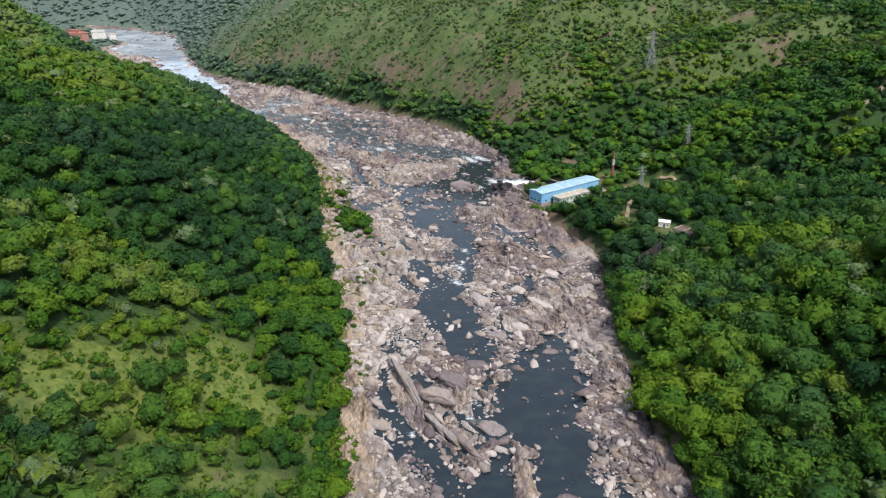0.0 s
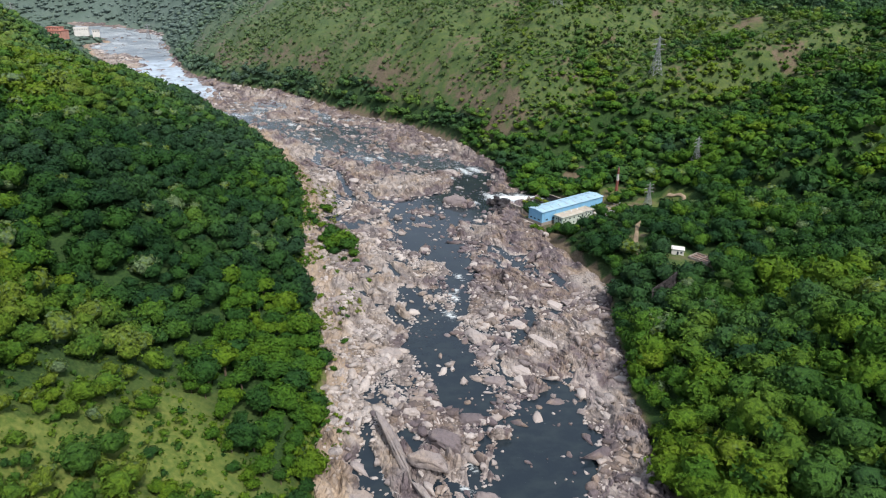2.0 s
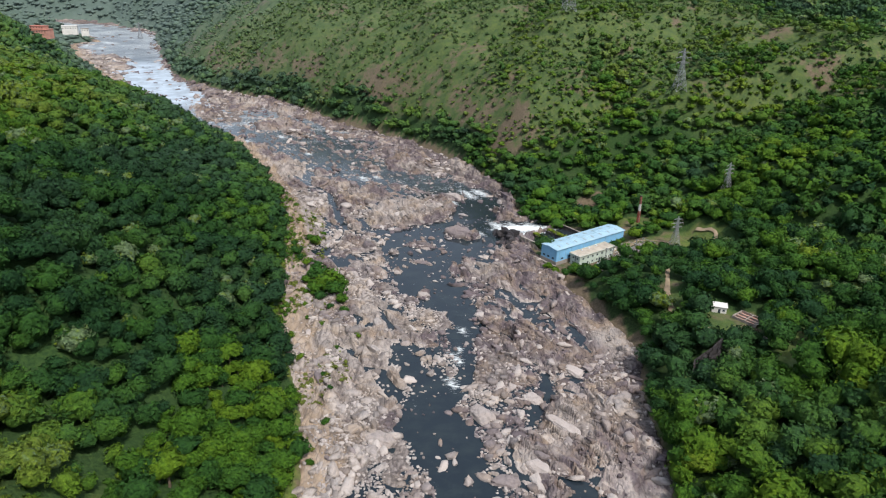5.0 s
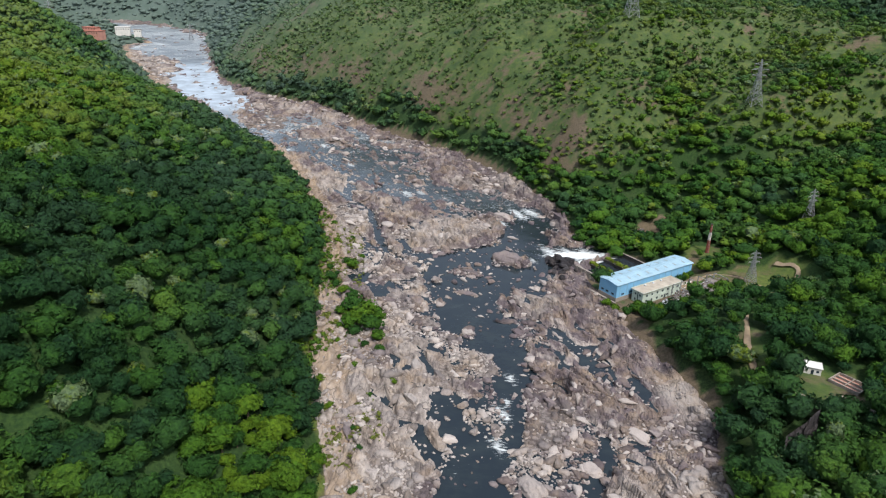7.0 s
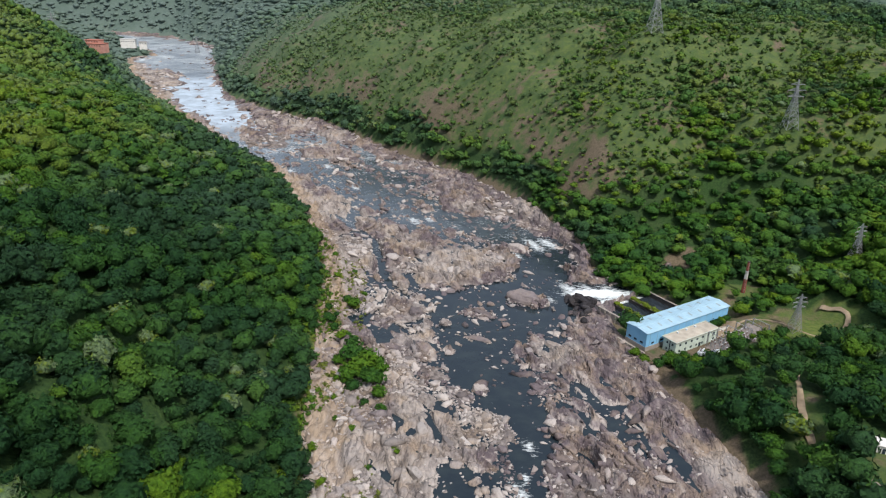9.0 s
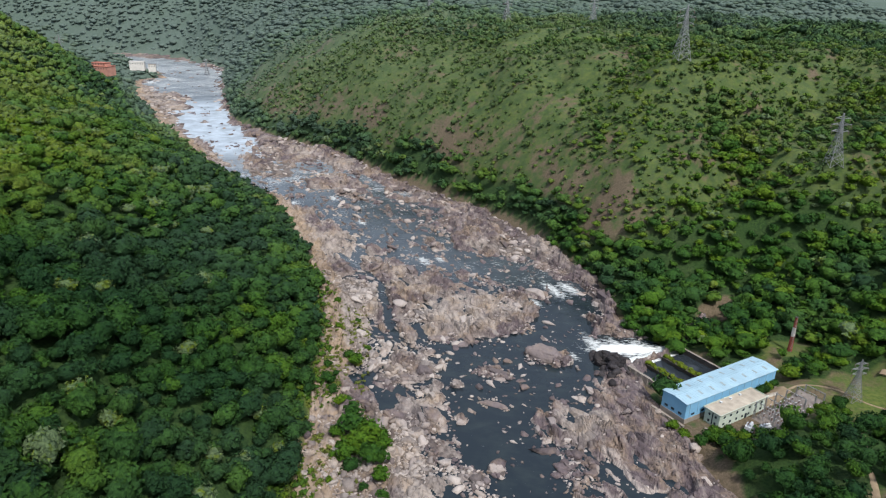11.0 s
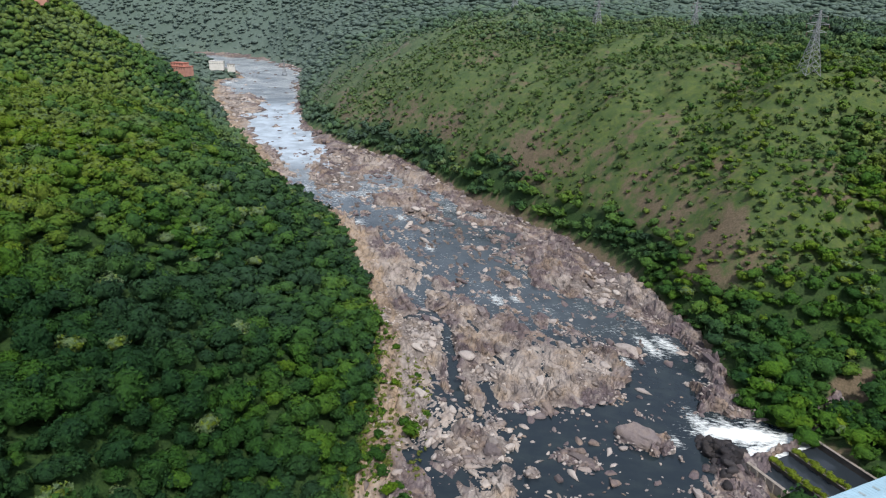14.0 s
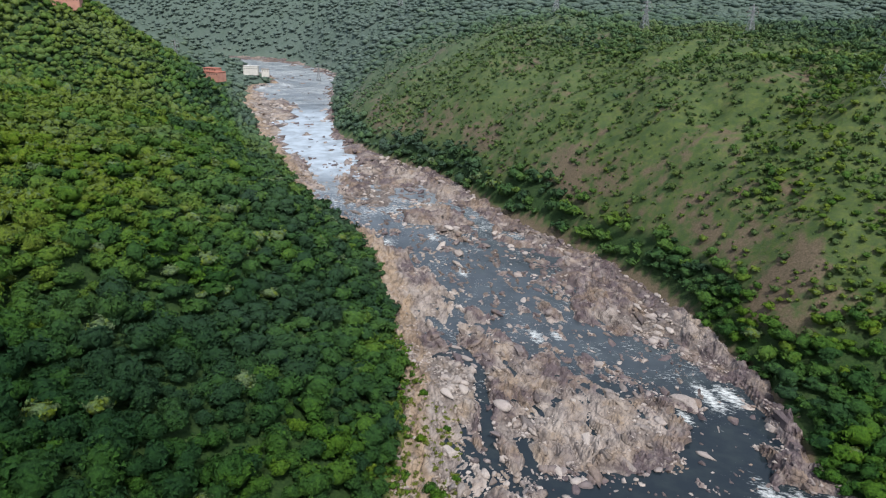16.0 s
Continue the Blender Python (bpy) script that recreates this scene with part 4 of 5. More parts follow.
def cobble(seed, detail=2, hard=7.0):
    """A water-worn boulder of about unit half width: flat faces that run softly into one another."""
    rng = np.random.default_rng(seed)
    way, f = ico(detail)
    n = rng.normal(size=(11, 3))
    n = np.concatenate([n / np.linalg.norm(n, axis=1)[:, None], [(0, 0, 1), (0, 0, -1)]])
    d = np.concatenate([0.72 + 0.45 * rng.random(11), [0.75, 0.8]])
    r = (np.maximum(way @ n.T / d, 0) ** hard).sum(1) ** (-1 / hard)
    return way * r[:, None] * (1 + 0.05 * rng.normal(size=(len(way), 1))), f


def turned(rng, n, spread_deg=22.0, way=-62.0):
    return np.radians(way + rng.normal(size=n) * spread_deg)


def rock_field(name, label, X, Y, size, rng, protos, material, lift=0.0, flat=0.75, long=1.0, stray=30.0, smooth=True):
    Z = bed_height(X, Y)[0] + lift
    Z = np.maximum(Z, river_level(Y) - size * 0.25)
    verts, tris, tones, shades, n = [], [], [], [], 0
    kind = rng.integers(0, len(protos), len(X))
    for k, (v, f) in enumerate(protos):
        m = kind == k
        c = int(m.sum())
        if not c:
            continue
        a = turned(rng, c, stray)
        ca, sa = np.cos(a)[:, None], np.sin(a)[:, None]
        s = size[m][:, None]
        vx, vy = v[None, :, 0] * s * long * (0.9 + 0.55 * rng.random(c)[:, None]), v[None, :, 1] * s * (0.75 + 0.3 * rng.random(c)[:, None])
        tip = (rng.random(c)[:, None] - 0.3) * 0.6
        vz = v[None, :, 2] * s * flat * (0.8 + 0.6 * rng.random(c)[:, None]) + vy * tip
        verts.append(np.stack([vx * ca - vy * sa + X[m][:, None], vx * sa + vy * ca + Y[m][:, None], vz + Z[m][:, None] + 0.15 * s], -1).reshape(-1, 3))
        tris.append((f[None] + (n + np.arange(c) * len(v))[:, None, None]).reshape(-1, 3))
        tones.append(np.repeat(rock_tone(X[m], Y[m]), len(v)))
        shore = np.clip(1 - np.abs(wetness(X[m], Y[m]) - 0.5) * 2.2, 0, 1)
        shades.append(np.repeat(np.clip(rng.random(c) + 0.35 * shore, 0, 1), len(v)))
        n += c * len(v)
    ob = new(name, mesh_of(name, np.concatenate(verts), np.concatenate(tris), material, smooth, sand=0.3 * np.concatenate(shades), tone=np.concatenate(tones), shade=np.concatenate(shades)))
    return tagged(ob, label, "rocks", kind="stuff")


def strewn(x0, x1, y0, y1, gap, seed, dry, drowned):
    """Places for boulders between the banks, thick on the rock and thin in the water."""
    rng = np.random.default_rng(seed)
    X, Y = [v.ravel() for v in np.meshgrid(np.arange(x0, x1, gap), np.arange(y0, y1, gap))]
    X, Y = X + (rng.random(len(X)) - 0.5) * gap, Y + (rng.random(len(X)) - 0.5) * gap
    off, _ = bank_offset(X, Y)
    wet = wetness(X, Y)
    heap = (0.06 + 0.95 * (1 - slab_ground(X, Y))) * np.clip(0.95 + 1.3 * fbm(X, Y, 14, 3, 131), 0.1, 1.6)
    shore = np.clip(1 - np.abs(wet - 0.5) * 2, 0, 1)
    chance = np.where(wet < 0.5, dry * heap, drowned * (0.4 + 1.2 * np.clip(fbm(X, Y, 18, 2, 141), 0, 1))) + 0.9 * dry * shore
    chance = chance * (1 - 0.8 * step(-20, -6, in_table(OFF_LEFT, X, Y)) * np.maximum(step(-0.2, 0.2, fbm(X, Y, 16, 2, 133)), step(370, 400, Y) * step(580, 540, Y)))
    jet = np.hypot((X - 57) / 24, (Y - 552) / 11) < 1
    keep = (rng.random(len(X)) < chance) & (off < 2) & ~jet
    return X[keep], Y[keep], rng


STONES = [cobble(s, 2, 8.0 + s % 3 * 4) for s in range(9)] + [boulder(s + 10, 0.3) for s in range(6)]
PEBBLES = [cobble(s + 50, 1, 12.0) for s in range(9)]
# strata: long tilted ribs packed side by side on the solid ground
rng = np.random.default_rng(18)
X, Y = [v.ravel() for v in np.meshgrid(np.arange(-130, 104, 4.0), np.arange(130, 660, 5.0))]
X, Y = X + (rng.random(len(X)) - 0.5) * 3.6, Y + (rng.random(len(X)) - 0.5) * 4.6
solid = (slab_ground(X, Y) > 0.55) & (wetness(X, Y) < 0.05) & (bank_offset(X, Y)[0] < -3) & (in_table(OFF_LEFT, X, Y) < -15) & (rng.random(len(X)) < 0.06)
X, Y = X[solid], Y[solid]
rock_field("rock_ribs", "long tilted ribs of mauve grey granite in the river bed", X, Y, 0.9 + 1.6 * rng.random(len(X)) ** 2, rng, [boulder(s + 30, 0.3) for s in range(8)], ROCK, -0.3, 0.6, 2.0, 12.0, False)
X, Y, rng = strewn(-130, 104, 165, 560, 2.1, 11, 0.8, 0.08)
rock_field("boulder_field", "heaps of pinkish grey granite boulders on the river bed", X, Y, 0.45 + 1.6 * rng.random(len(X)) ** 3.4, rng, STONES, ROCK, 0.0, 0.8, 1.15, 50.0)
X, Y, rng = strewn(-150, 100, 170, 680, 1.4, 15, 0.9, 0.03)
rock_field("stones", "small loose stones strewn between the boulders", X, Y, 0.3 + 0.5 * rng.random(len(X)) ** 1.6, rng, PEBBLES, ROCK, 0.0, 0.8, 1.2, 60.0, False)
X, Y, rng = strewn(-420, 100, 560, 1000, 3.0, 12, 0.6, 0.10)
rock_field("boulder_field", "granite boulders and slabs along the upper rapids", X, Y, 0.6 + 1.7 * rng.random(len(X)) ** 2.6, rng, STONES, ROCK, 0.1, 0.65, 1.4, 30.0)
X, Y, rng = strewn(-900, -250, 960, 1800, 5.0, 13, 0.62, 0.05)
rock_field("boulder_field", "distant rocks in the broad river", X, Y, 1.2 + 2.6 * rng.random(len(X)) ** 2.4, rng, PEBBLES, ROCK, 0.0, 0.6, 1.5)

# single large boulders between the near bank and the power station
GREAT = []
for s in range(18):
    v, f = weathered(s + 80, 3 if s < 9 else 4)
    GREAT.append(mesh_of("boulder", v, f, BOULDER, True))
X, Y, rng = strewn(-75, 96, 180, 470, 8.5, 14, 0.62, 0.06)
X, Y = X[:270], Y[:270]
size = 1.0 + 1.5 * rng.random(len(X)) ** 2.5
turns = np.degrees(turned(rng, len(X)))
PLACED = [(X[i], Y[i], size[i] * (0.95 + 0.45 * rng.random()), size[i] * 0.8, size[i] * (0.6 + 0.2 * rng.random()), turns[i], 0) for i in range(len(X))]
# great blocks, and long upended slabs: place, half length, half width, half height, turn, tilt
PLACED += [(20, 333, 6.5, 5.2, 3.4, -50, 6), (-19, 315, 6.2, 4.2, 2.6, -20, 5), (27, 294, 5.2, 3.6, 2.6, -10, 5), (15, 266, 6, 3, 2.4, 5, 4), (43, 345, 5, 3.6, 2.2, -40, 4), (4, 249, 7.5, 4.6, 3.6, -28, 8), (-2, 235, 7, 3.2, 2.8, -15, 6),
           (19, 221, 7, 4.2, 3, -42, 6), (-25, 223, 4.4, 3.6, 2.4, 0, 4), (-9, 270, 3.8, 3, 2.2, 10, 4), (17, 535, 9.5, 5.6, 3.2, -28, 7), (13, 613, 6, 3.6, 3, -20, 5), (-44, 511, 4.4, 3.4, 2.4, 0, 4), (-7, 442, 4, 3, 1.8, 40, 4), (64, 367, 5.5, 3.6, 2.2, -40, 5),
           (26, 258, 3.6, 2.6, 1.8, 0, 3), (-8, 516, 7, 2.2, 1.3, -35, 6), (-9, 488, 7, 2.4, 1.2, -15, 5), (52, 324, 8, 3.0, 1.5, -42, 7), (40, 300, 5, 3, 1.8, -40, 5),
           (-15, 247, 17.5, 2.2, 3.4, -69, 20), (7, 212, 9.5, 1.8, 3, -56, 20), (11, 207, 9.5, 1.7, 2.8, -55, 22), (2, 216, 8, 1.6, 2.6, -58, 22), (-3, 222, 7, 1.5, 2.2, -60, 20)]
for i, (x, y, a, b, h, turn, tilt) in enumerate(PLACED):
    z = max(float(bed_height(np.array([x]), np.array([y]))[0][0]), float(river_level(y)) - 0.3 * h)
    ob = new("boulder", GREAT[i % 9 + (9 if a > 3.4 else 0)])
    ob.matrix_world = pose(x, y, z + 0.15 * h, rng.normal() * (2 if tilt else 9) + tilt, (0 if tilt else 8) + rng.normal() * (2 if tilt else 8), turn)
    ob.scale = a, b, h
    kind = "long upended granite slab standing in the river bed" if a > 3.4 * b else "huge weathered granite block standing in the river bed" if a > 3.4 else "angular grey granite boulder on the rocky river bed"
    tagged(ob, kind, "boulder", "boulders in the river bed")

# black wet rocks under the tailrace wall
rng = np.random.default_rng(21)
n = 70
X, Y = 48 + rng.normal(size=n) * 4.2, 533 + rng.normal(size=n) * 7
rock_field("black_rocks", "heap of wet black rocks beside the tailrace", X, Y, 1.0 + 1.6 * rng.random(n), rng, STONES, BLACK_ROCK, 0.4, 0.9)


# ---- building helpers ----
BLUE_WALL = plain("blue_cladding", (0.20, 0.44, 0.66), 0.5, 0.10, 2.0, 0.0, 0.01)
BLUE_ROOF = plain("pale_blue_roof_sheet", (0.34, 0.50, 0.60), 0.5, 0.12, 2.5, 0.0, 0.01)
SKYLIGHT = plain("dusty_skylight_sheet", (0.30, 0.36, 0.37), 0.4, 0.15, 0.8, 0.0, 0.0)
DARK_OPENING = plain("dark_window", (0.03, 0.045, 0.06), 0.2, 0.1, 1.0, 0.0, 0.0)
MINT_WALL = plain("pale_mint_plaster", (0.52, 0.60, 0.52), 0.85, 0.14, 1.0)
STAINED_ROOF = plain("stained_flat_concrete_roof", (0.50, 0.44, 0.36), 0.9, 0.22, 1.4)
CONCRETE = plain("weathered_concrete", (0.33, 0.29, 0.25), 0.9, 0.22, 1.2)
DARK_CONCRETE = plain("damp_dark_concrete", (0.085, 0.075, 0.068), 0.8, 0.25, 1.2)
STEEL = plain("galvanised_steel", (0.40, 0.41, 0.42), 0.5, 0.15, 0.6, 0.6, 0.0)
GREY_GEAR = plain("grey_switchgear", (0.34, 0.35, 0.37), 0.6, 0.15, 0.5, 0.1, 0.0)
WHITE_GEAR = plain("white_painted_tank", (0.62, 0.65, 0.68), 0.5, 0.12, 0.6, 0.0, 0.0)
INSULATOR = plain("brown_porcelain", (0.16, 0.11, 0.10), 0.3, 0.1, 0.3, 0.0, 0.0)
RED_BAND = plain("faded_red_paint", (0.30, 0.085, 0.06), 0.7, 0.2, 0.8)
WHITE_BAND = plain("faded_white_paint", (0.66, 0.62, 0.58), 0.7, 0.15, 0.8)
BRICK = plain("red_brick", (0.42, 0.17, 0.125), 0.85, 0.15, 1.5)
BRICK_PALE = plain("pale_red_plaster", (0.52, 0.27, 0.21), 0.85, 0.15, 1.5)
WHITEWASH = plain("whitewashed_wall", (0.68, 0.66, 0.62), 0.8, 0.12, 1.5)
EARTH = plain("bare_earth", (0.34, 0.26, 0.175), 0.95, 0.22, 1.5, 0.0, 0.1)
YARD_GRAVEL = plain("yard_gravel", (0.26, 0.225, 0.205), 0.95, 0.2, 0.6, 0.0, 0.08)
STILL_WATER = water_material("still_dark_water", (0.022, 0.028, 0.034), 0.05, False)
YARD_TURN = 36.5


def box(bm, x0, x1, y0, y1, z0, z1):
    v = [bm.verts.new((x, y, z)) for z in (z0, z1) for y in (y0, y1) for x in (x0, x1)]
    for f in ((0, 2, 3, 1), (4, 5, 7, 6), (0, 1, 5, 4), (2, 6, 7, 3), (0, 4, 6, 2), (1, 3, 7, 5)):
        bm.faces.new([v[i] for i in f])


def beam(bm, a, b, w):
    """A square bar from a to b."""
    a, b = Vector(a), Vector(b)
    m = (b - a).to_track_quat("Z", "Y").to_matrix()
    p, q = m @ Vector((w / 2, w / 2, 0)), m @ Vector((w / 2, -w / 2, 0))
    v = [bm.verts.new(c + d) for c in (a, b) for d in (p, q, -p, -q)]
    for i in range(4):
        j = (i + 1) % 4
        bm.faces.new((v[i], v[j], v[4 + j], v[4 + i]))
    bm.faces.new(v[3::-1])
    bm.faces.new(v[4:])


def tube(bm, x, y, z0, z1, r0, r1, n=12, caps=True):
    rings = [[bm.verts.new((x + r * math.cos(6.2832 * i / n), y + r * math.sin(6.2832 * i / n), z)) for i in range(n)] for z, r in ((z0, r0), (z1, r1))]
    for i in range(n):
        bm.faces.new((rings[0][i], rings[0][(i + 1) % n], rings[1][(i + 1) % n], rings[1][i]))
    if caps:
        bm.faces.new(rings[1])
        bm.faces.new(rings[0][::-1])


def part(name, bm, material, parent=None, label="", soft=0.0):
    """Links a bmesh as one mesh object under a thing or a part."""
    if soft:
        bmesh.ops.bevel(bm, geom=bm.edges[:], offset=soft, segments=1, affect="EDGES")
    bmesh.ops.recalc_face_normals(bm, faces=bm.faces[:])
    me = bpy.data.meshes.new(name)
    bm.to_mesh(me)
    bm.free()
    me.materials.append(material)
    ob = new(name, me)
    ob.parent = parent
    return tagged(ob, label)


def boxes(name, material, parent, *dims, label="", soft=0.0):
    bm = bmesh.new()
    for d in dims:
        box(bm, *d)
    return part(name, bm, material, parent, label, soft)


def thing(name, label, category, m, group="", kind=""):
    ob = new(name)
    ob.matrix_world = m
    return tagged(ob, label, category, group, kind)


def ground_z(x, y):
    return float(height(np.array([x]), np.array([y]))[0])


def plot(u, v, z=0.0):
    """A place in the power station's yard, u along its long hall and v towards the tailrace."""
    c, s = math.cos(radians(YARD_TURN)), math.sin(radians(YARD_TURN))
    return 65.2 + u * c - v * s, 488.8 + u * s + v * c, z


# ---- the power station ----
hall = thing("powerhouse", "long blue sheet-metal powerhouse with a pale roof above the river", "building", pose(*plot(0, 0, 5.8), 0, 0, YARD_TURN))
L, W, H = 62.0, 13.0, 8.2
boxes("wall", BLUE_WALL, hall, (0, L, -0.3, 0, 0, H), label="long blue clad wall")
boxes("wall", BLUE_WALL, hall, (0, L, -W, -W + 0.3, 0, H), label="long blue clad wall")
for x in (0.0, L - 0.3):
    bm = bmesh.new()
    pts = [(-W + 0.3, 0), (-0.3, 0), (-0.3, H), (-W / 2, H + 0.75), (-W + 0.3, H)]
    a, b = [[bm.verts.new((x + dx, y, z)) for y, z in pts] for dx in (0, 0.3)]
    bm.faces.new(a[::-1]), bm.faces.new(b)
    for i in range(5):
        bm.faces.new((a[i], a[(i + 1) % 5], b[(i + 1) % 5], b[i]))
    part("gable_wall", bm, BLUE_WALL, hall)
roof = None
for y0, y1 in ((0.5, -W / 2), (-W - 0.5, -W / 2)):
    bm = bmesh.new()
    n = 40
    for i in range(n):
        x0, x1 = -0.5 + (L + 1) * i / n, -0.5 + (L + 1) * (i + 0.86) / n
        x2 = -0.5 + (L + 1) * (i + 1) / n
        z0, z1 = H + 0.05, H + 0.85
        for a, b, lift in ((x0, x1, 0.0), (x1, x2, 0.07)):
            v = [bm.verts.new(p) for p in ((a, y0, z0 + lift), (b, y0, z0 + lift), (b, y1, z1 + lift), (a, y1, z1 + lift), (a, y0, z0 - 0.12), (b, y0, z0 - 0.12), (b, y1, z1 - 0.12), (a, y1, z1 - 0.12))]
            for f in ((0, 1, 2, 3), (7, 6, 5, 4), (0, 4, 5, 1), (1, 5, 6, 2), (2, 6, 7, 3), (3, 7, 4, 0)):
                bm.faces.new([v[k] for k in f])
    roof = part("roof", bm, BLUE_ROOF, hall, "pale blue ribbed roof sheets")
    for i in range(8):
        x = 4.2 + i * 7.5
        bm = bmesh.new()
        ya, yb = y0 + (y1 - y0) * 0.34, y0 + (y1 - y0) * 0.72
        za, zb = H + 0.05 + 0.8 * 0.34 + 0.12, H + 0.05 + 0.8 * 0.72 + 0.12
        v = [bm.verts.new(p) for p in ((x, ya, za), (x + 1.1, ya, za), (x + 1.1, yb, zb), (x, yb, zb))]
        f = bm.faces.new(v)
        bmesh.ops.extrude_face_region(bm, geom=[f])
        for q in v:
            q.co.z -= 0.1
        part("skylight", bm, SKYLIGHT, roof, "dusty grey skylight sheet")
boxes("ridge_cap", BLUE_ROOF, hall, (-0.5, L + 0.5, -W / 2 - 0.3, -W / 2 + 0.3, H + 0.86, H + 1.0))
boxes("plinth", CONCRETE, hall, (-0.2, L + 0.2, -W - 0.2, 0.2, -4.0, 0.5), label="concrete base")
for y in (-2.6, -6.2, -10.2):
    boxes("window", DARK_OPENING, hall, (-0.08, 0.05, y - 0.9, y + 0.9, 1.6, 2.7), label="dark window in the gable")
for i in range(9):
    boxes("window", DARK_OPENING, hall, (4 + i * 6.3, 6 + i * 6.3, -W - 0.06, -W + 0.06, 1.4, 2.4), label="dark window")
for i in range(12):
    boxes("downpipe", BLUE_ROOF, hall, (2.5 + i * 5.2, 2.62 + i * 5.2, -W - 0.14, -W - 0.01, 0.5, H))
boxes("gutter", BLUE_ROOF, hall, (-0.5, L + 0.5, -W - 0.68, -W - 0.52, H - 0.15, H + 0.05))

annex = thing("control_building", "two-storey pale mint control building with a stained flat roof", "building", pose(*plot(10, -15.2, 4), 0, 0, YARD_TURN))
AL, AW, AH = 31.0, 7.6, 6.6
for name, d in (("wall", (0, AL, -0.3, 0, 0, AH)), ("wall", (0, AL, -AW, -AW + 0.3, 0, AH)), ("wall", (0, 0.3, -AW + 0.3, -0.3, 0, AH)), ("wall", (AL - 0.3, AL, -AW + 0.3, -0.3, 0, AH))):
    boxes(name, MINT_WALL, annex, d)
flat = boxes("roof", STAINED_ROOF, annex, (-0.7, AL + 0.7, -AW - 0.7, 0.7, AH, AH + 0.3), label="flat stained concrete roof slab")
for d in ((-0.7, AL + 0.7, -AW - 0.7, -AW - 0.5), (-0.7, AL + 0.7, 0.5, 0.7), (-0.7, -0.5, -AW - 0.5, 0.5), (AL + 0.5, AL + 0.7, -AW - 0.5, 0.5)):
    boxes("parapet", MINT_WALL, flat, (*d, AH + 0.302, AH + 0.62))
for x in (8.0, 14.5, 21.0):
    boxes("roof_vent", WHITE_GEAR, flat, (x, x + 0.9, -1.6, -0.7, AH + 0.3, AH + 1.0))
for z in (1.0, 4.2):
    for i in range(7):
        w = boxes("window", DARK_OPENING, annex, (2.6 + i * 4.2, 3.9 + i * 4.2, -AW - 0.05, -AW + 0.04, z, z + 1.2), label="dark framed window")
        boxes("sill", MINT_WALL, w, (2.4 + i * 4.2, 4.1 + i * 4.2, -AW - 0.25, -AW - 0.002, z - 0.15, z - 0.02))
    for y in (-5.6, -2.4):
        w = boxes("window", DARK_OPENING, annex, (-0.05, 0.04, y - 0.5, y + 0.5, z, z + 1.2), label="dark framed window")
        boxes("sill", MINT_WALL, w, (-0.25, -0.002, y - 0.7, y + 0.7, z - 0.15, z - 0.02))
boxes("door", DARK_OPENING, annex, (17.4, 18.9, -AW - 0.07, -AW - 0.01, 0, 2.3), label="dark doorway")
boxes("drain_shaft", DARK_OPENING, annex, (-0.06, 0.03, -4.3, -3.8, 0.3, AH - 0.4), label="dark vertical joint")
bm = bmesh.new()
box(bm, -3.0, 0, -AW - 6.0, -AW + 0.5, -0.9, 0.25)
part("terrace", bm, CONCRETE, annex, "low concrete terrace")


def long_wall(name, label, a, b, thick, z0, z1, material, piers=0, cap=None):
    """A wall between two places of the yard, with piers on its face and a coping."""
    pa, pb = Vector(a), Vector(b)
    length = (pb - pa).length
    turn = math.degrees(math.atan2(pb.y - pa.y, pb.x - pa.x))
    w = thing(name, label, "wall", pose(pa.x, pa.y, 0, 0, 0, turn))
    boxes("wall_body", material, w, (0, length, -thick / 2, thick / 2, z0, z1))
    boxes("coping", cap or CONCRETE, w, (-0.1, length + 0.1, -thick / 2 - 0.12, thick / 2 + 0.12, z1 + 0.003, z1 + 0.2))
    for i in range(piers):
        x = length * (i + 0.5) / piers
        boxes("pier", material, w, (x - 0.4, x + 0.4, -thick / 2 - 0.45, -thick / 2 - 0.002, z0, z1 - 0.3))
    return w


P2 = lambda u, v: plot(u, v)[:2]
long_wall("retaining_wall", "weathered concrete retaining wall below the powerhouse", P2(-2.5, 3), P2(-2.5, -15), 0.9, -1.0, 4.9, CONCRETE, 6)
long_wall("retaining_wall", "weathered concrete retaining wall below the control building", P2(5, -20), P2(8, -34), 0.8, 0.0, 4.6, CONCRETE, 4)
long_wall("yard_wall", "low grey boundary wall of the switchyard", P2(9, -34), P2(30, -40), 0.4, 2.5, 5.2, CONCRETE, 6)
long_wall("yard_wall", "low grey boundary wall of the switchyard", P2(66, -18), P2(58, -13), 0.4, 3.5, 5.6, CONCRETE, 3)
long_wall("yard_wall", "low pale boundary wall of the switchyard", P2(49, -17), P2(66, -20), 0.4, 3.5, 5.8, WHITEWASH, 4)
long_wall("tailrace_wall", "stained buttressed outer wall of the tailrace", P2(15, 34.5), P2(15, 0.4), 1.2, -2.5, 4.4, CONCRETE, 9)
for u, mat in ((26.5, DARK_CONCRETE), (39.5, DARK_CONCRETE)):
    long_wall("tailrace_wall", "damp dark wall between tailrace channels", P2(u, 34), P2(u, 0.4), 2.6, -2.5, 3.6, mat)
long_wall("tailrace_wall", "damp dark wall along the tailrace bank", P2(54, 36), P2(54, 0.4), 1.0, -2.5, 4.6, DARK_CONCRETE)
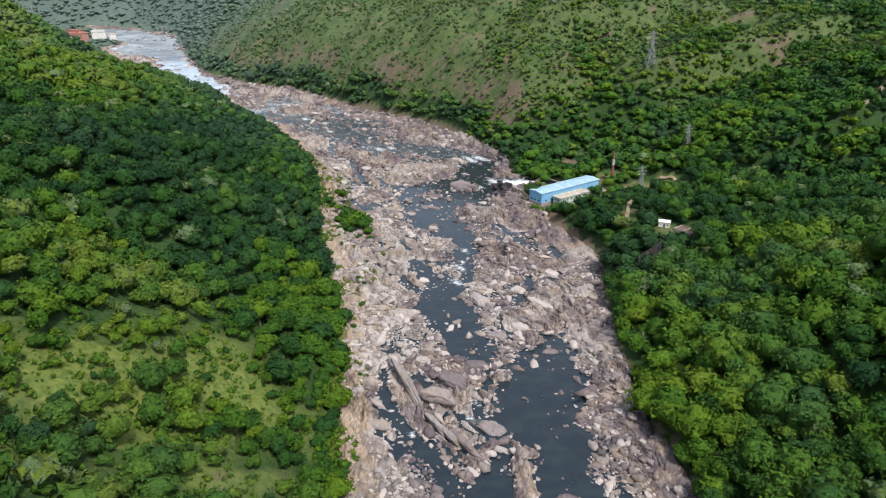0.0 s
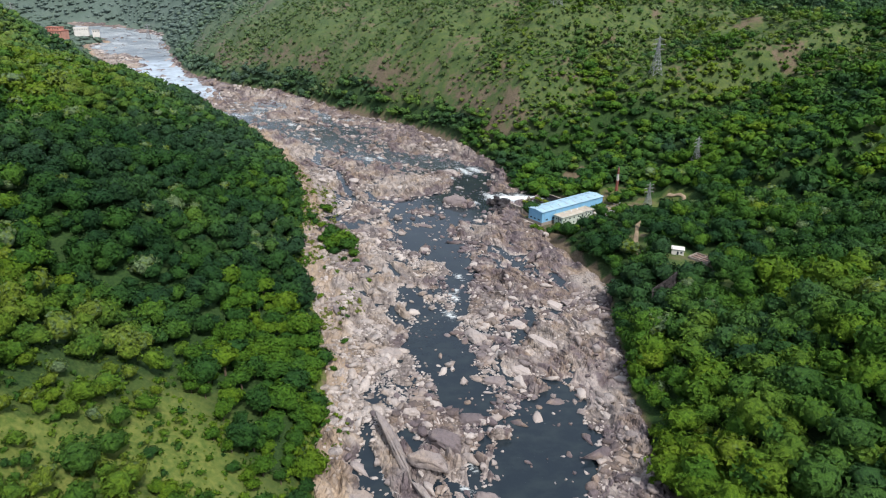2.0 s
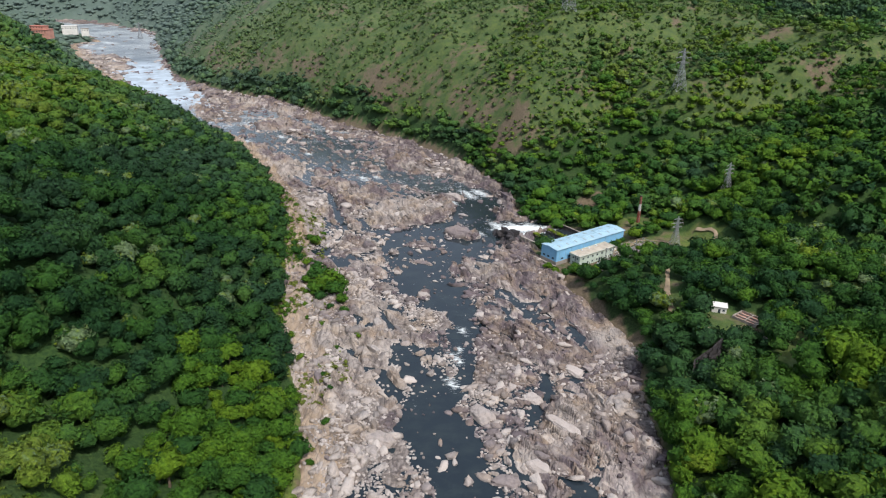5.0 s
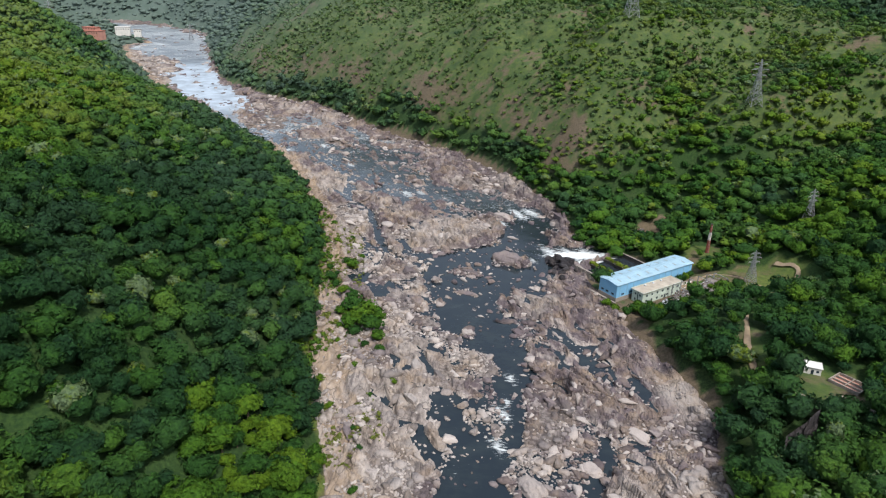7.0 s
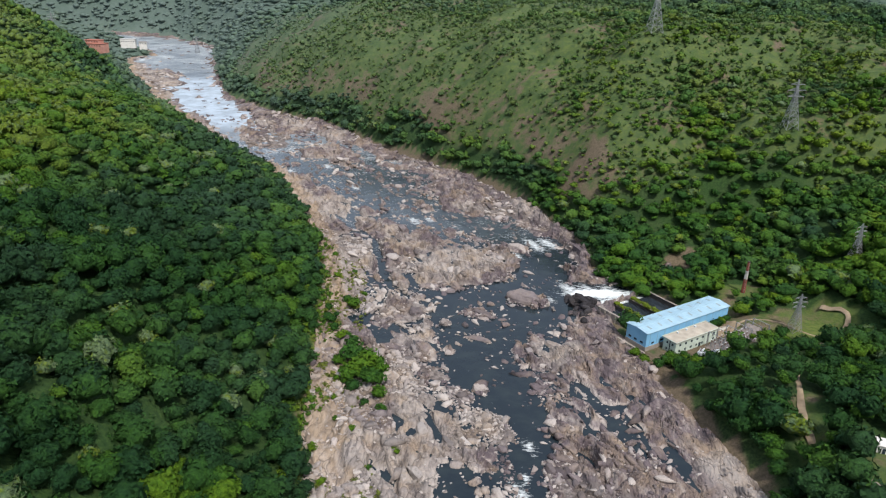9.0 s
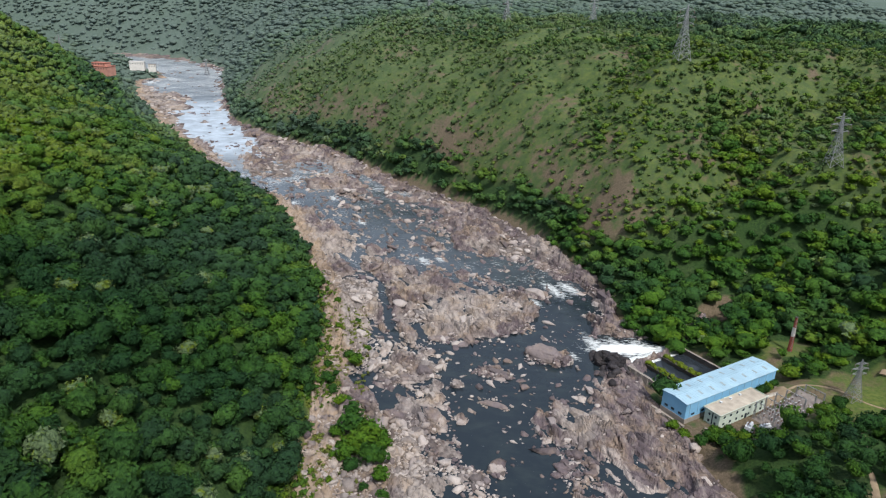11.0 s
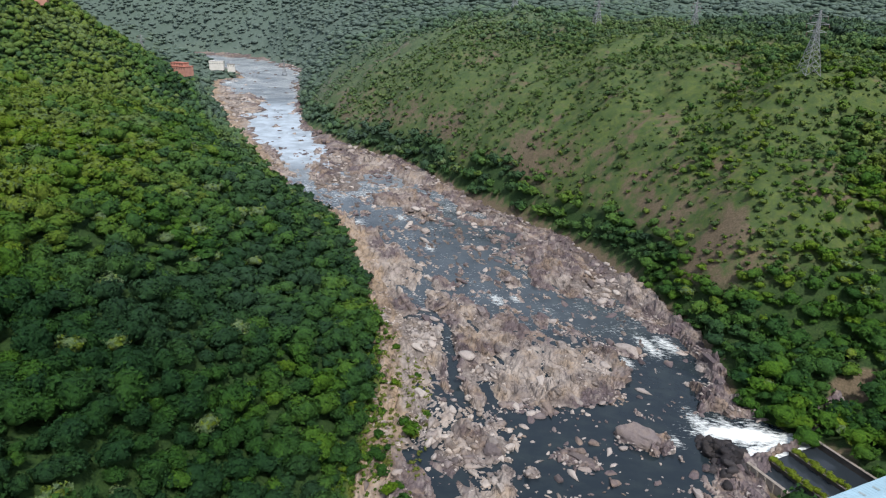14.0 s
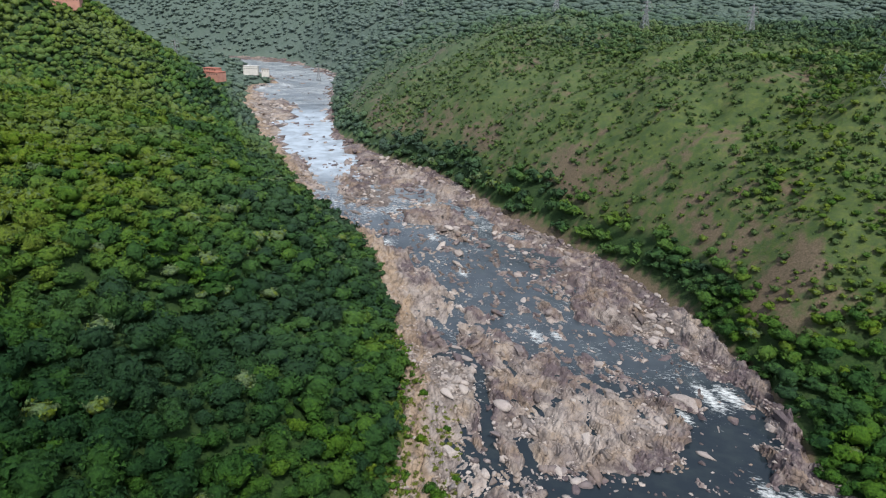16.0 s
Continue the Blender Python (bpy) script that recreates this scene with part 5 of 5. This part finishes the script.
for u0, u1 in ((15.6, 25.2), (27.8, 38.2), (40.8, 53.5)):
    bm = bmesh.new()
    v = [bm.verts.new(plot(u, w, z)) for u, w, z in ((u0, 0.3, 2.0), (u1, 0.3, 2.0), (u1, 33.5, 1.9), (u0, 33.5, 1.9), (u1, 34.5, 1.5), (u0, 34.5, 1.5))]
    bm.faces.new(v[:4]), bm.faces.new((v[3], v[2], v[4], v[5]))
    tagged(part("water", bm, STILL_WATER), "still dark water in a tailrace channel", "water", kind="structure")
# the fall at the end of the channels
us, vs = np.linspace(22, 56, 70), np.linspace(33.5, 50, 40)
U, V = [a.ravel() for a in np.meshgrid(us, vs)]
Zf = 1.75 - 1.35 * step(34, 42, V) + 0.3 * fbm(U, V, 4, 3, 151) * step(33.6, 36, V) - 1.2 * step(42 + 3 * fbm(U, V, 5, 2, 153), 50, V)
c, s = math.cos(radians(YARD_TURN)), math.sin(radians(YARD_TURN))
fall = new("water", mesh_of("tailrace_fall", np.stack([65.2 + U * c - V * s, 488.8 + U * s + V * c, Zf], 1), sheet(us, vs), WATER, True, foam=0.62 + 0.5 * np.exp(-((V - 40) / 7) ** 2)))
tagged(fall, "white foaming water pouring out of the tailrace", "water", kind="structure")
# plots of gravel and earth in the yard
for name, label, mat, u0, u1, v0, v1 in (("yard", "grey gravel of the switchyard", YARD_GRAVEL, 29, 66, -38, -23.4), ("yard", "bare brown earth behind the control building", EARTH, 43, 62, -23.2, -13.6)):
    us, vs = np.linspace(u0, u1, 24), np.linspace(v0, v1, 14)
    U, V = [a.ravel() for a in np.meshgrid(us, vs)]
    px, py = 65.2 + U * c - V * s, 488.8 + U * s + V * c
    pz = on_ground(px, py) + 0.12 + 0.08 * fbm(px, py, 3, 2, 161)
    edge = (U < u0 + 0.1) | (U > u1 - 0.1) | (V < v0 + 0.1) | (V > v1 - 0.1)
    tagged(new(name, mesh_of(name, np.stack([px, py, pz - 0.5 * edge], 1), sheet(us, vs), mat, True)), label, "yard", kind="structure")


# ---- switchyard ----
def gantry(height_m, span):
    g = thing("gantry", "grey steel gantry with hanging insulators in the switchyard", "gantry", pose(0, 0, 0), "switchyard gear")
    for x in (0, span):
        bm = bmesh.new()
        for dx, dy in ((-0.35, -0.35), (0.35, -0.35), (0.35, 0.35), (-0.35, 0.35)):
            beam(bm, (x + dx, dy, 0), (x + dx * 0.4, dy * 0.4, height_m), 0.12)
        for k in range(6):
            z, q = height_m * k / 6, height_m * (k + 1) / 6
            a, b = 0.35 * (1 - 0.6 * k / 6), 0.35 * (1 - 0.6 * (k + 1) / 6)
            beam(bm, (x - a, -a, z), (x + b, -b, q), 0.07), beam(bm, (x + a, a, z), (x - b, b, q), 0.07)
        part("post", bm, STEEL, g)
    bm = bmesh.new()
    for y in (-0.2, 0.2):
        beam(bm, (0, y, height_m), (span, y, height_m), 0.12)
    for k in range(8):
        beam(bm, (span * k / 8, -0.2, height_m), (span * (k + 1) / 8, 0.2, height_m), 0.07)
    part("crossbeam", bm, STEEL, g)
    for k in range(3):
        bm = bmesh.new()
        for j in range(5):
            tube(bm, span * (k + 1) / 4, 0, height_m - 0.35 - 0.22 * j, height_m - 0.2 - 0.22 * j, 0.16, 0.08, 8)
        part("insulator", bm, INSULATOR, g)
    return g


def breaker():
    g = thing("circuit_breaker", "grey circuit breaker on a steel stand in the switchyard", "switchgear", pose(0, 0, 0), "switchyard gear")
    bm = bmesh.new()
    for x in (-0.3, 0.3):
        for y in (-0.25, 0.25):
            beam(bm, (x, y, -0.2), (x, y, 1.9), 0.1)
    box(bm, -0.5, 0.5, -0.4, 0.4, 1.9, 2.2)
    part("stand", bm, GREY_GEAR, g)
    for x in (-0.3, 0.3):
        bm = bmesh.new()
        for j in range(6):
            tube(bm, x, 0, 2.2 + 0.26 * j, 2.42 + 0.26 * j, 0.2, 0.1, 8)
        part("insulator", bm, INSULATOR, g)
    boxes("terminal", WHITE_GEAR, g, (-0.55, 0.55, -0.1, 0.1, 3.75, 3.95))
    return g


def transformer():
    g = thing("transformer", "pale grey power transformer with cooling fins and bushings", "transformer", pose(0, 0, 0), "switchyard gear")
    boxes("tank", WHITE_GEAR, g, (-2.2, 2.2, -1.3, 1.3, 0.2, 3.1), soft=0.08)
    for k in range(7):
        boxes("cooling_fin", GREY_GEAR, g, (-1.9 + 0.6 * k, -1.6 + 0.6 * k, -2.1, -1.32, 0.6, 2.8))
    for k in range(3):
        bm = bmesh.new()
        for j in range(5):
            tube(bm, -1.2 + 1.2 * k, 0.4, 3.1 + 0.26 * j, 3.32 + 0.26 * j, 0.2, 0.11, 8)
        part("bushing", bm, INSULATOR, g)
    bm = bmesh.new()
    tube(bm, 0, 0, -1.6, 1.6, 0.45, 0.45, 12)
    bmesh.ops.transform(bm, matrix=pose(0, -0.6, 3.8, 0, 90, 0), verts=bm.verts[:])
    part("conservator", bm, WHITE_GEAR, g, "white oil conservator drum")
    return g


first = gantry(8.5, 9.0)
first.matrix_world = pose(*plot(31, -25, 4.1), 0, 0, YARD_TURN - 90)
for u, v, t in ((38, -25, -90), (45, -25, -90), (52, -25.5, -90), (59, -26, -90), (64, -27, -90)):
    copy_thing(first, pose(*plot(u, v, 4.1), 0, 0, YARD_TURN + t))
first = breaker()
first.matrix_world = pose(*plot(33, -26, 4.1), 0, 0, YARD_TURN)
rng = np.random.default_rng(41)
for i in range(11):
    for j in range(4):
        if i or j:
            copy_thing(first, pose(*plot(33 + i * 2.9 + 0.3 * rng.normal(), -25.5 - j * 3.0 - 0.12 * i + 0.3 * rng.normal(), 4.1), 0, 0, YARD_TURN + rng.normal() * 4))
first = transformer()
first.matrix_world = pose(*plot(20.5, -30, 4.1), 0, 0, YARD_TURN + 20)
copy_thing(first, pose(*plot(26.5, -33.5, 4.1), 0, 0, YARD_TURN - 10))


# ---- chimney and pylons ----
stack = thing("chimney", "tall round chimney banded in faded red and white", "chimney", pose(140.8, 546, ground_z(140.8, 546) - 1.0))
for name, z0, z1, mat in (("band", -0.5, 9.5, RED_BAND), ("band", 9.5, 14.6, WHITE_BAND), ("band", 14.6, 20.0, RED_BAND)):
    bm = bmesh.new()
    r = lambda z: 1.25 - 0.03 * z
    tube(bm, 0, 0, z0, z1, r(z0), r(z1), 18)
    part(name, bm, mat, stack)
bm = bmesh.new()
tube(bm, 0, 0, 20.0, 20.3, 0.85, 0.85, 18)
part("rim", bm, DARK_CONCRETE, stack)
bm = bmesh.new()
for x in (-0.25, 0.25):
    beam(bm, (x, -1.35, 0), (x, -0.88, 20), 0.07)
for k in range(33):
    z = 0.5 + k * 0.58
    beam(bm, (-0.25, -1.34 + 0.0235 * z, z), (0.25, -1.34 + 0.0235 * z, z), 0.05)
part("ladder", bm, STEEL, stack)


def pylon(name, label, x, y, tall, turn, bar):
    p = thing(name, label, "pylon", pose(x, y, ground_z(x, y) - 0.4, 0, 0, turn), "electricity pylons")
    base, waist = tall * 0.135, tall * 0.035
    half = lambda z: base + (waist - base) * min(z / (tall * 0.62), 1) if z < tall * 0.62 else waist * (1 - 0.8 * max(0, (z / tall - 0.62) / 0.38))
    for sx_, sy_ in ((-1, -1), (1, -1), (1, 1), (-1, 1)):
        bm = bmesh.new()
        zs = (0, tall * 0.62, tall)
        for a, b in zip(zs, zs[1:]):
            beam(bm, (sx_ * half(a), sy_ * half(a), a), (sx_ * half(b), sy_ * half(b), b), bar)
        part("leg", bm, STEEL, p)
    bm = bmesh.new()
    z, step_up = 0.0, tall * 0.15
    while z < tall * 0.98:
        q = min(z + step_up, tall)
        a, b = half(z), half(q)
        for k in range(4):
            ca, sa = ((-1, -1), (1, -1), (1, 1), (-1, 1))[k], ((-1, -1), (1, -1), (1, 1), (-1, 1))[(k + 1) % 4]
            beam(bm, (ca[0] * a, ca[1] * a, z), (sa[0] * b, sa[1] * b, q), bar * 0.6)
            beam(bm, (sa[0] * a, sa[1] * a, z), (ca[0] * b, ca[1] * b, q), bar * 0.6)
            beam(bm, (ca[0] * b, ca[1] * b, q), (sa[0] * b, sa[1] * b, q), bar * 0.6)
        z, step_up = q, max(step_up * 0.85, tall * 0.05)
    part("bracing", bm, STEEL, p)
    for f, reach in ((0.66, 0.17), (0.78, 0.2), (0.9, 0.15)):
        for side in (-1, 1):
            bm = bmesh.new()
            zc, h = tall * f, half(tall * f)
            tip = (side * tall * reach, 0, zc + tall * 0.01)
            for yy in (-h, h):
                beam(bm, (side * h, yy, zc), tip, bar * 0.7)
                beam(bm, (side * h, yy, zc + tall * 0.045), tip, bar * 0.6)
            arm = part("crossarm", bm, STEEL, p)
            bm = bmesh.new()
            tube(bm, tip[0], 0, zc - tall * 0.05, zc, bar * 0.8, bar * 0.8, 6)
            part("insulator", bm, INSULATOR, arm)
    return p


pylon("pylon", "grey lattice steel pylon on the grass beside the station", 152, 501.5, 21, 15, 0.22)
pylon("pylon", "grey lattice steel pylon among trees at the hill's foot", 205, 561, 23, 25, 0.24)
pylon("pylon", "tall grey lattice pylon on the wooded slope", 199, 671, 34, 10, 0.3)
pylon("pylon", "tall grey lattice pylon on the crest of the hill", 124, 797, 42, 20, 0.34)
for x, y, tall in ((-20, 1190, 36), (-150, 1420, 36), (90, 1150, 34), (-640, 1620, 38), (-760, 1330, 34), (-560, 1900, 40)):
    pylon("pylon", "distant thin grey lattice pylon on a wooded ridge", x, y, tall, 30, 0.4)

# ---- hut, basin and canal on the right slope ----
hz = 24.0
hut = thing("hut", "small whitewashed flat-roofed hut beside a brown basin", "hut", pose(133.5, 384.5, hz, 0, 0, -18))
for d in ((-3.2, 3.2, -2.4, -2.1, -0.5, 3.0), (-3.2, 3.2, 2.1, 2.4, -0.5, 3.0), (-3.2, -2.9, -2.1, 2.1, -0.5, 3.0), (2.9, 3.2, -2.1, 2.1, -0.5, 3.0)):
    boxes("wall", WHITEWASH, hut, d)
boxes("roof", WHITEWASH, hut, (-3.6, 3.6, -2.8, 2.8, 3.0, 3.25), label="flat pale concrete roof", soft=0.04)
boxes("door", DARK_OPENING, hut, (-0.5, 0.5, -2.44, -2.38, 0.0, 2.05), label="dark doorway")
boxes("window", DARK_OPENING, hut, (-3.23, -3.17, -0.6, 0.6, 1.0, 2.1))
boxes("window", DARK_OPENING, hut, (1.4, 2.4, -2.43, -2.37, 1.0, 2.0))
basin = thing("settling_basin", "walled brown basin divided by concrete beams", "basin", pose(144, 375.5, hz, 0, 0, -52))
for d in ((-6, 6, -4.4, -4.0), (-6, 6, 4.0, 4.4), (-6, -5.6, -4, 4), (5.6, 6, -4, 4)):
    boxes("wall", CONCRETE, basin, (*d, -1.5, 1.4))
boxes("floor", BRICK_PALE, basin, (-5.6, 5.6, -4.0, 4.0, -0.2, 0.25), label="brown muddy floor")
for y in (-1.4, 1.4):
    boxes("beam", CONCRETE, basin, (-5.6, 5.6, y - 0.2, y + 0.2, 0.25, 1.2))
boxes("beam", CONCRETE, basin, (-0.2, 0.2, -4.0, 4.0, 1.203, 1.4))


def ribbon(name, label, category, line, wide, material, lift=0.18, steps=8):
    """A strip laid over the ground along a line, with ragged edges."""
    pts = [np.array(p, float) for p in line]
    path = []
    for i in range(len(pts) - 1):
        p0, p1, p2, p3 = pts[max(i - 1, 0)], pts[i], pts[i + 1], pts[min(i + 2, len(pts) - 1)]
        for k in np.linspace(0, 1, steps, endpoint=False):
            path.append(0.5 * (2 * p1 + (p2 - p0) * k + (2 * p0 - 5 * p1 + 4 * p2 - p3) * k * k + (3 * p1 - p0 - 3 * p2 + p3) * k ** 3))
    path = np.array(path + [pts[-1]])
    d = np.gradient(path, axis=0)
    d /= np.hypot(d[:, 0], d[:, 1])[:, None]
    side = np.stack([d[:, 1], -d[:, 0]], 1)
    offs = np.linspace(-1, 1, 5)
    ragged = wide / 2 * (1 + 0.25 * fbm(path[:, 0], path[:, 1], 5, 2, 171))
    P = path[:, None, :] + side[:, None, :] * (offs[None, :, None] * ragged[:, None, None])
    z = on_ground(P[..., 0].ravel(), P[..., 1].ravel()).reshape(P.shape[:2])
    z = z.max(1, keepdims=True) * 0.6 + z * 0.4 + lift - 0.5 * (np.abs(offs) > 0.9)
    V = np.concatenate([P, z[..., None]], -1).reshape(-1, 3)
    return tagged(new(name, mesh_of(name, V, sheet(offs, path), material, True)), label, category, kind="structure")


for i, line in enumerate(TRACKS):
    ribbon("dirt_path", "pale bare dirt track through the trees and grass", "path", line, (3.0, 1.4, 4.5)[i], EARTH)
long_wall("canal_wall", "pale concrete canal wall along the slope", (121, 368), (134, 350), 1.5, 14, 24.2, CONCRETE)
long_wall("canal_wall", "pale concrete canal wall along the slope", (136, 365), (146, 354), 0.8, 18, 25.5, CONCRETE)
long_wall("canal_wall", "long pale canal wall between the trees", (157, 335), (175, 311), 1.2, 20, 33.5, CONCRETE)

# wet black cliff with thin falls below the canal
rng = np.random.default_rng(51)
us, vs = np.linspace(10, 28, 30), np.linspace(0, 1, 26)
U, V = [a.ravel() for a in np.meshgrid(us, vs)]
bl, crack, own = blocks(U, V * 18, 4.0, 2.2, 20, 181)
out = 1.8 * bl * crack + 2.5 * (1 - V) + 0.8 * fbm(U, V * 18, 5, 3, 185)
cx, cy = 99 + U * 0.86 - out * 0.55, 336 + U * 0.62 + V * 4 - 4 - out * 0.85
cliff = new("cliff", mesh_of("cliff", np.stack([cx, cy, 3.5 + V * 17 + 0.25 * U * V], 1), sheet(us, vs), BLACK_ROCK, shade=own, tone=own, sand=0 * own))
tagged(cliff, "wet black rock cliff below the canal", "cliff", kind="structure")
FALLS = water_material("thin_white_fall", (0.5, 0.52, 0.52), 0.2, False)
for u in (17.5, 21.5, 23.5):
    bm = bmesh.new()
    prev = None
    for k in range(9):
        w = k / 8
        x, y, z = 99 + u * 0.86 + 0.5 * math.sin(k * 1.7 + u) - 2.6, 334 + u * 0.62 + 3 * w - 6.4 + w * 1.2, 4.5 + w * 14.5
        pair = [bm.verts.new((x + dx, y + 0.25 * math.sin(3 * k + dx), z)) for dx in (-0.28, 0.28)]
        if prev:
            bm.faces.new((prev[0], prev[1], pair[1], pair[0]))
        prev = pair
    tagged(part("waterfall", bm, FALLS), "thin white trickle down the black cliff", "water", kind="structure")

# ---- far buildings ----
def tier_building(name, label, x, y, z, turn, tiers, wall, trim):
    b = thing(name, label, "building", pose(x, y, z, 0, 0, turn))
    base = 0.0
    for (x0, x1, y0, y1, tall) in tiers:
        w = boxes("storey", wall, b, (x0, x1, y0, y1, base - 8 * (base == 0), base + tall))
        boxes("roof_slab", trim, b, (x0 - 0.6, x1 + 0.6, y0 - 0.6, y1 + 0.6, base + tall + 0.003, base + tall + 0.7))
        n = int((x1 - x0) / 4.2)
        for i in range(n):
            cx = x0 + (x1 - x0) * (i + 0.5) / n
            boxes("window", DARK_OPENING, w, (cx - 0.9, cx + 0.9, y0 - 0.12, y0 + 0.1, base + tall * 0.5 - 0.3, base + tall * 0.5 + 1.3))
        base += tall
    return b


tier_building("brick_building", "distant red brick building in stepped storeys above the river", -666, 1290, 50, -8, [(-17, 16, -9, 10, 6.5), (-17, 8, -3, 10, 5)], BRICK_PALE, BRICK)
tier_building("white_building", "distant low white building near the water", -748, 1546, 31, 15, [(-15, 13, -5, 6, 9)], WHITEWASH, WHITEWASH)
tier_building("shed", "distant small white shed near the water", -727, 1562, 27, 20, [(-7, 7, -4, 4, 7)], WHITEWASH, CONCRETE)
tier_building("brick_building", "distant red brick block on the hilltop", -785, 1114, ground_z(-785, 1108), 30, [(-40, 34, -10, 12, 10), (-36, 20, -4, 12, 8)], BRICK_PALE, BRICK)


# ---- single trees and bushes ----
def shared(name, proto, material):
    v, f, *mass = proto
    return mesh_of(name, v, f, material, np.arange(len(f)) < mass[0] if mass else True)


CROWNS = [shared("crown", crown(s + 100, 230, 0.115, 3, 0.85, 9), LEAF) for s in range(6)]
BUSHES = [shared("crown", crown(s + 120, 150, 0.15, 2, 0.5, 7), LEAF) for s in range(3)]
TRUNKS = [shared("trunk", trunk_mesh(s), BARK) for s in range(3)]


HEDGES = [shared("crown", crown(s + 140, 110, 0.16, 2, 0.5, 7), HEDGE_LEAF) for s in range(2)]


def tree(x, y, z, r, tall, turn, k, label, group, bush=False, kinds=None):
    t = thing("bush" if bush else "tree", label, "bush" if bush else "tree", pose(x, y, z, 0, 0, turn), group)
    for name, me in (("crown", (kinds or (BUSHES if bush else CROWNS))[k % (2 if kinds else 3 if bush else 6)]), ("trunk", TRUNKS[k % 3])):
        ob = new(name, me)
        ob.parent = t
        ob.scale = r, r, tall
    return t


X, Y, r, rng = NEAR_TREES
Z = height(X, Y)
for i in range(len(X)):
    tree(X[i], Y[i], Z[i] - 0.2, r[i], r[i] * (0.8 + 0.5 * rng.random()), rng.random() * 360, i, "leafy green broadleaf tree on the grassy slope above the rocks", "trees on the near slope")
SHRUBS = [(-61, 446, 8.6), (-67, 459, 7.6), (-55, 438, 6.6), (-59, 454, 7.6), (-71, 468, 5.6), (-67, 441, 6.4), (-51, 428, 4.8), (-63, 433, 4.2), (-54, 448, 5.0), (-77, 474, 3.6), (-48, 420, 2.8), (-74, 454, 3.6), (-88, 494, 4.2), (-84, 486, 3.4), (-92, 508, 3.0), (-80, 514, 5.2), (-84, 520, 3.2), (-56, 422, 2.4), (-58, 404, 2.4), (-100, 525, 2.6), (-91, 452, 2.2), (-38, 392, 2.0), (-70, 388, 2.6), (-47, 383, 1.6),
          (-86, 500, 2.2), (-72, 440, 2.0), (-50, 360, 1.7), (-43, 324, 2.2), (-45, 300, 2.0), (-95, 545, 2.6), (-75, 480, 2.4), (-66, 410, 1.6), (85, 211, 3.6), (80, 233, 3.0), (76, 226, 2.0), (-105, 580, 2.6),
          (-62, 372, 2.2), (-76, 530, 2.0), (-88, 560, 2.0), (-44, 343, 1.5), (-70, 425, 1.8)]
for i, (x, y, s) in enumerate(SHRUBS):
    z = float(bed_height(np.array([x]), np.array([y]))[0][0]) if bank_offset(np.array([x]), np.array([y]))[0][0] < 4 else ground_z(x, y)
    tree(x, y, z - 0.2, s, s * 0.95, 40 * i, i, "rounded green bush among pale river rocks", "bushes on the rocks", True)
# bushes on the tops of the tailrace walls
for u in (25.8, 39.0):
    for k in range(13):
        x, y, _ = plot(u + 0.9 * math.sin(k * 2.3), 2 + k * 2.45)
        tree(x, y, 3.5, 2.0 + 0.4 * math.sin(k * 1.7), 1.7, 57 * k, k, "yellow-green bush growing along the tailrace wall", "bushes on the tailrace walls", True, HEDGES)
for i, (u, v, s) in enumerate([(47, -14.8, 2.6), (50, -14.6, 2.9), (53, -14.9, 2.4), (56, -14.4, 2.7), (59, -15, 2.3), (34.5, 9, 0.1), (-6, -12, 3.0), (-7, -19, 3.4), (0, -26, 3.2)]):
    x, y, _ = plot(u, v)
    if s > 1:
        tree(x, y, ground_z(x, y) - 0.2, s, s * (1.3 if i < 5 else 0.9), 70 * i, i, "dark green tree beside the power station", "trees by the station")

rng = np.random.default_rng(47)
for k in range(46):
    u, v = (-7 + 21 * rng.random(), -26 - 16 * rng.random()) if k < 24 else (12 + 56 * rng.random(), -42 - 6 * rng.random())
    x, y, _ = plot(u, v)
    size = 1.6 + 2.0 * rng.random()
    tree(x, y, ground_z(x, y) - 0.2, size, size * (0.9 + 0.4 * rng.random()), 360 * rng.random(), k, "dark green bushy tree below the station yard", "trees by the station")

# tufts of yellow-green grass among the rocks of the left bank
rng = np.random.default_rng(61)
X, Y = -112 + 75 * rng.random(2600), 300 + 290 * rng.random(2600)
off, left = bank_offset(X, Y)
keep = left & (off > -24) & (off < 3) & (wetness(X, Y) < 0.1) & (fbm(X, Y, 20, 2, 201) > -0.2)
X, Y = X[keep], Y[keep]
tuft_v, tuft_f, tuft_n = crown(301, 16, 0.4, 1, 0.35, 4)
tufts = [(X[i], Y[i], 0.6 + 1.3 * rng.random() ** 2, rng.random() * 6.283) for i in range(len(X))]
Z = np.where(off[keep] < 2, np.maximum(bed_height(X, Y)[0], river_level(Y) + 0.4), height(X, Y))
V = np.concatenate([np.stack([x + r * (tuft_v[:, 0] * math.cos(a) - tuft_v[:, 1] * math.sin(a)), y + r * (tuft_v[:, 0] * math.sin(a) + tuft_v[:, 1] * math.cos(a)), Z[i] - 0.1 + r * 0.8 * tuft_v[:, 2]], 1) for i, (x, y, r, a) in enumerate(tufts)])
F = np.concatenate([tuft_f + i * len(tuft_v) for i in range(len(tufts))])
grass = new("grass_tufts", mesh_of("grass_tufts", V, F, leaves("dry_grass_tufts", "tint", (0.17, 0.17, 0.05), 0.55), False, tint=np.repeat(0.4 + 0.5 * rng.random(len(tufts)), len(tuft_v))))
tagged(grass, "yellow-green grass tufts and low weeds between the rocks", "grass", kind="stuff")
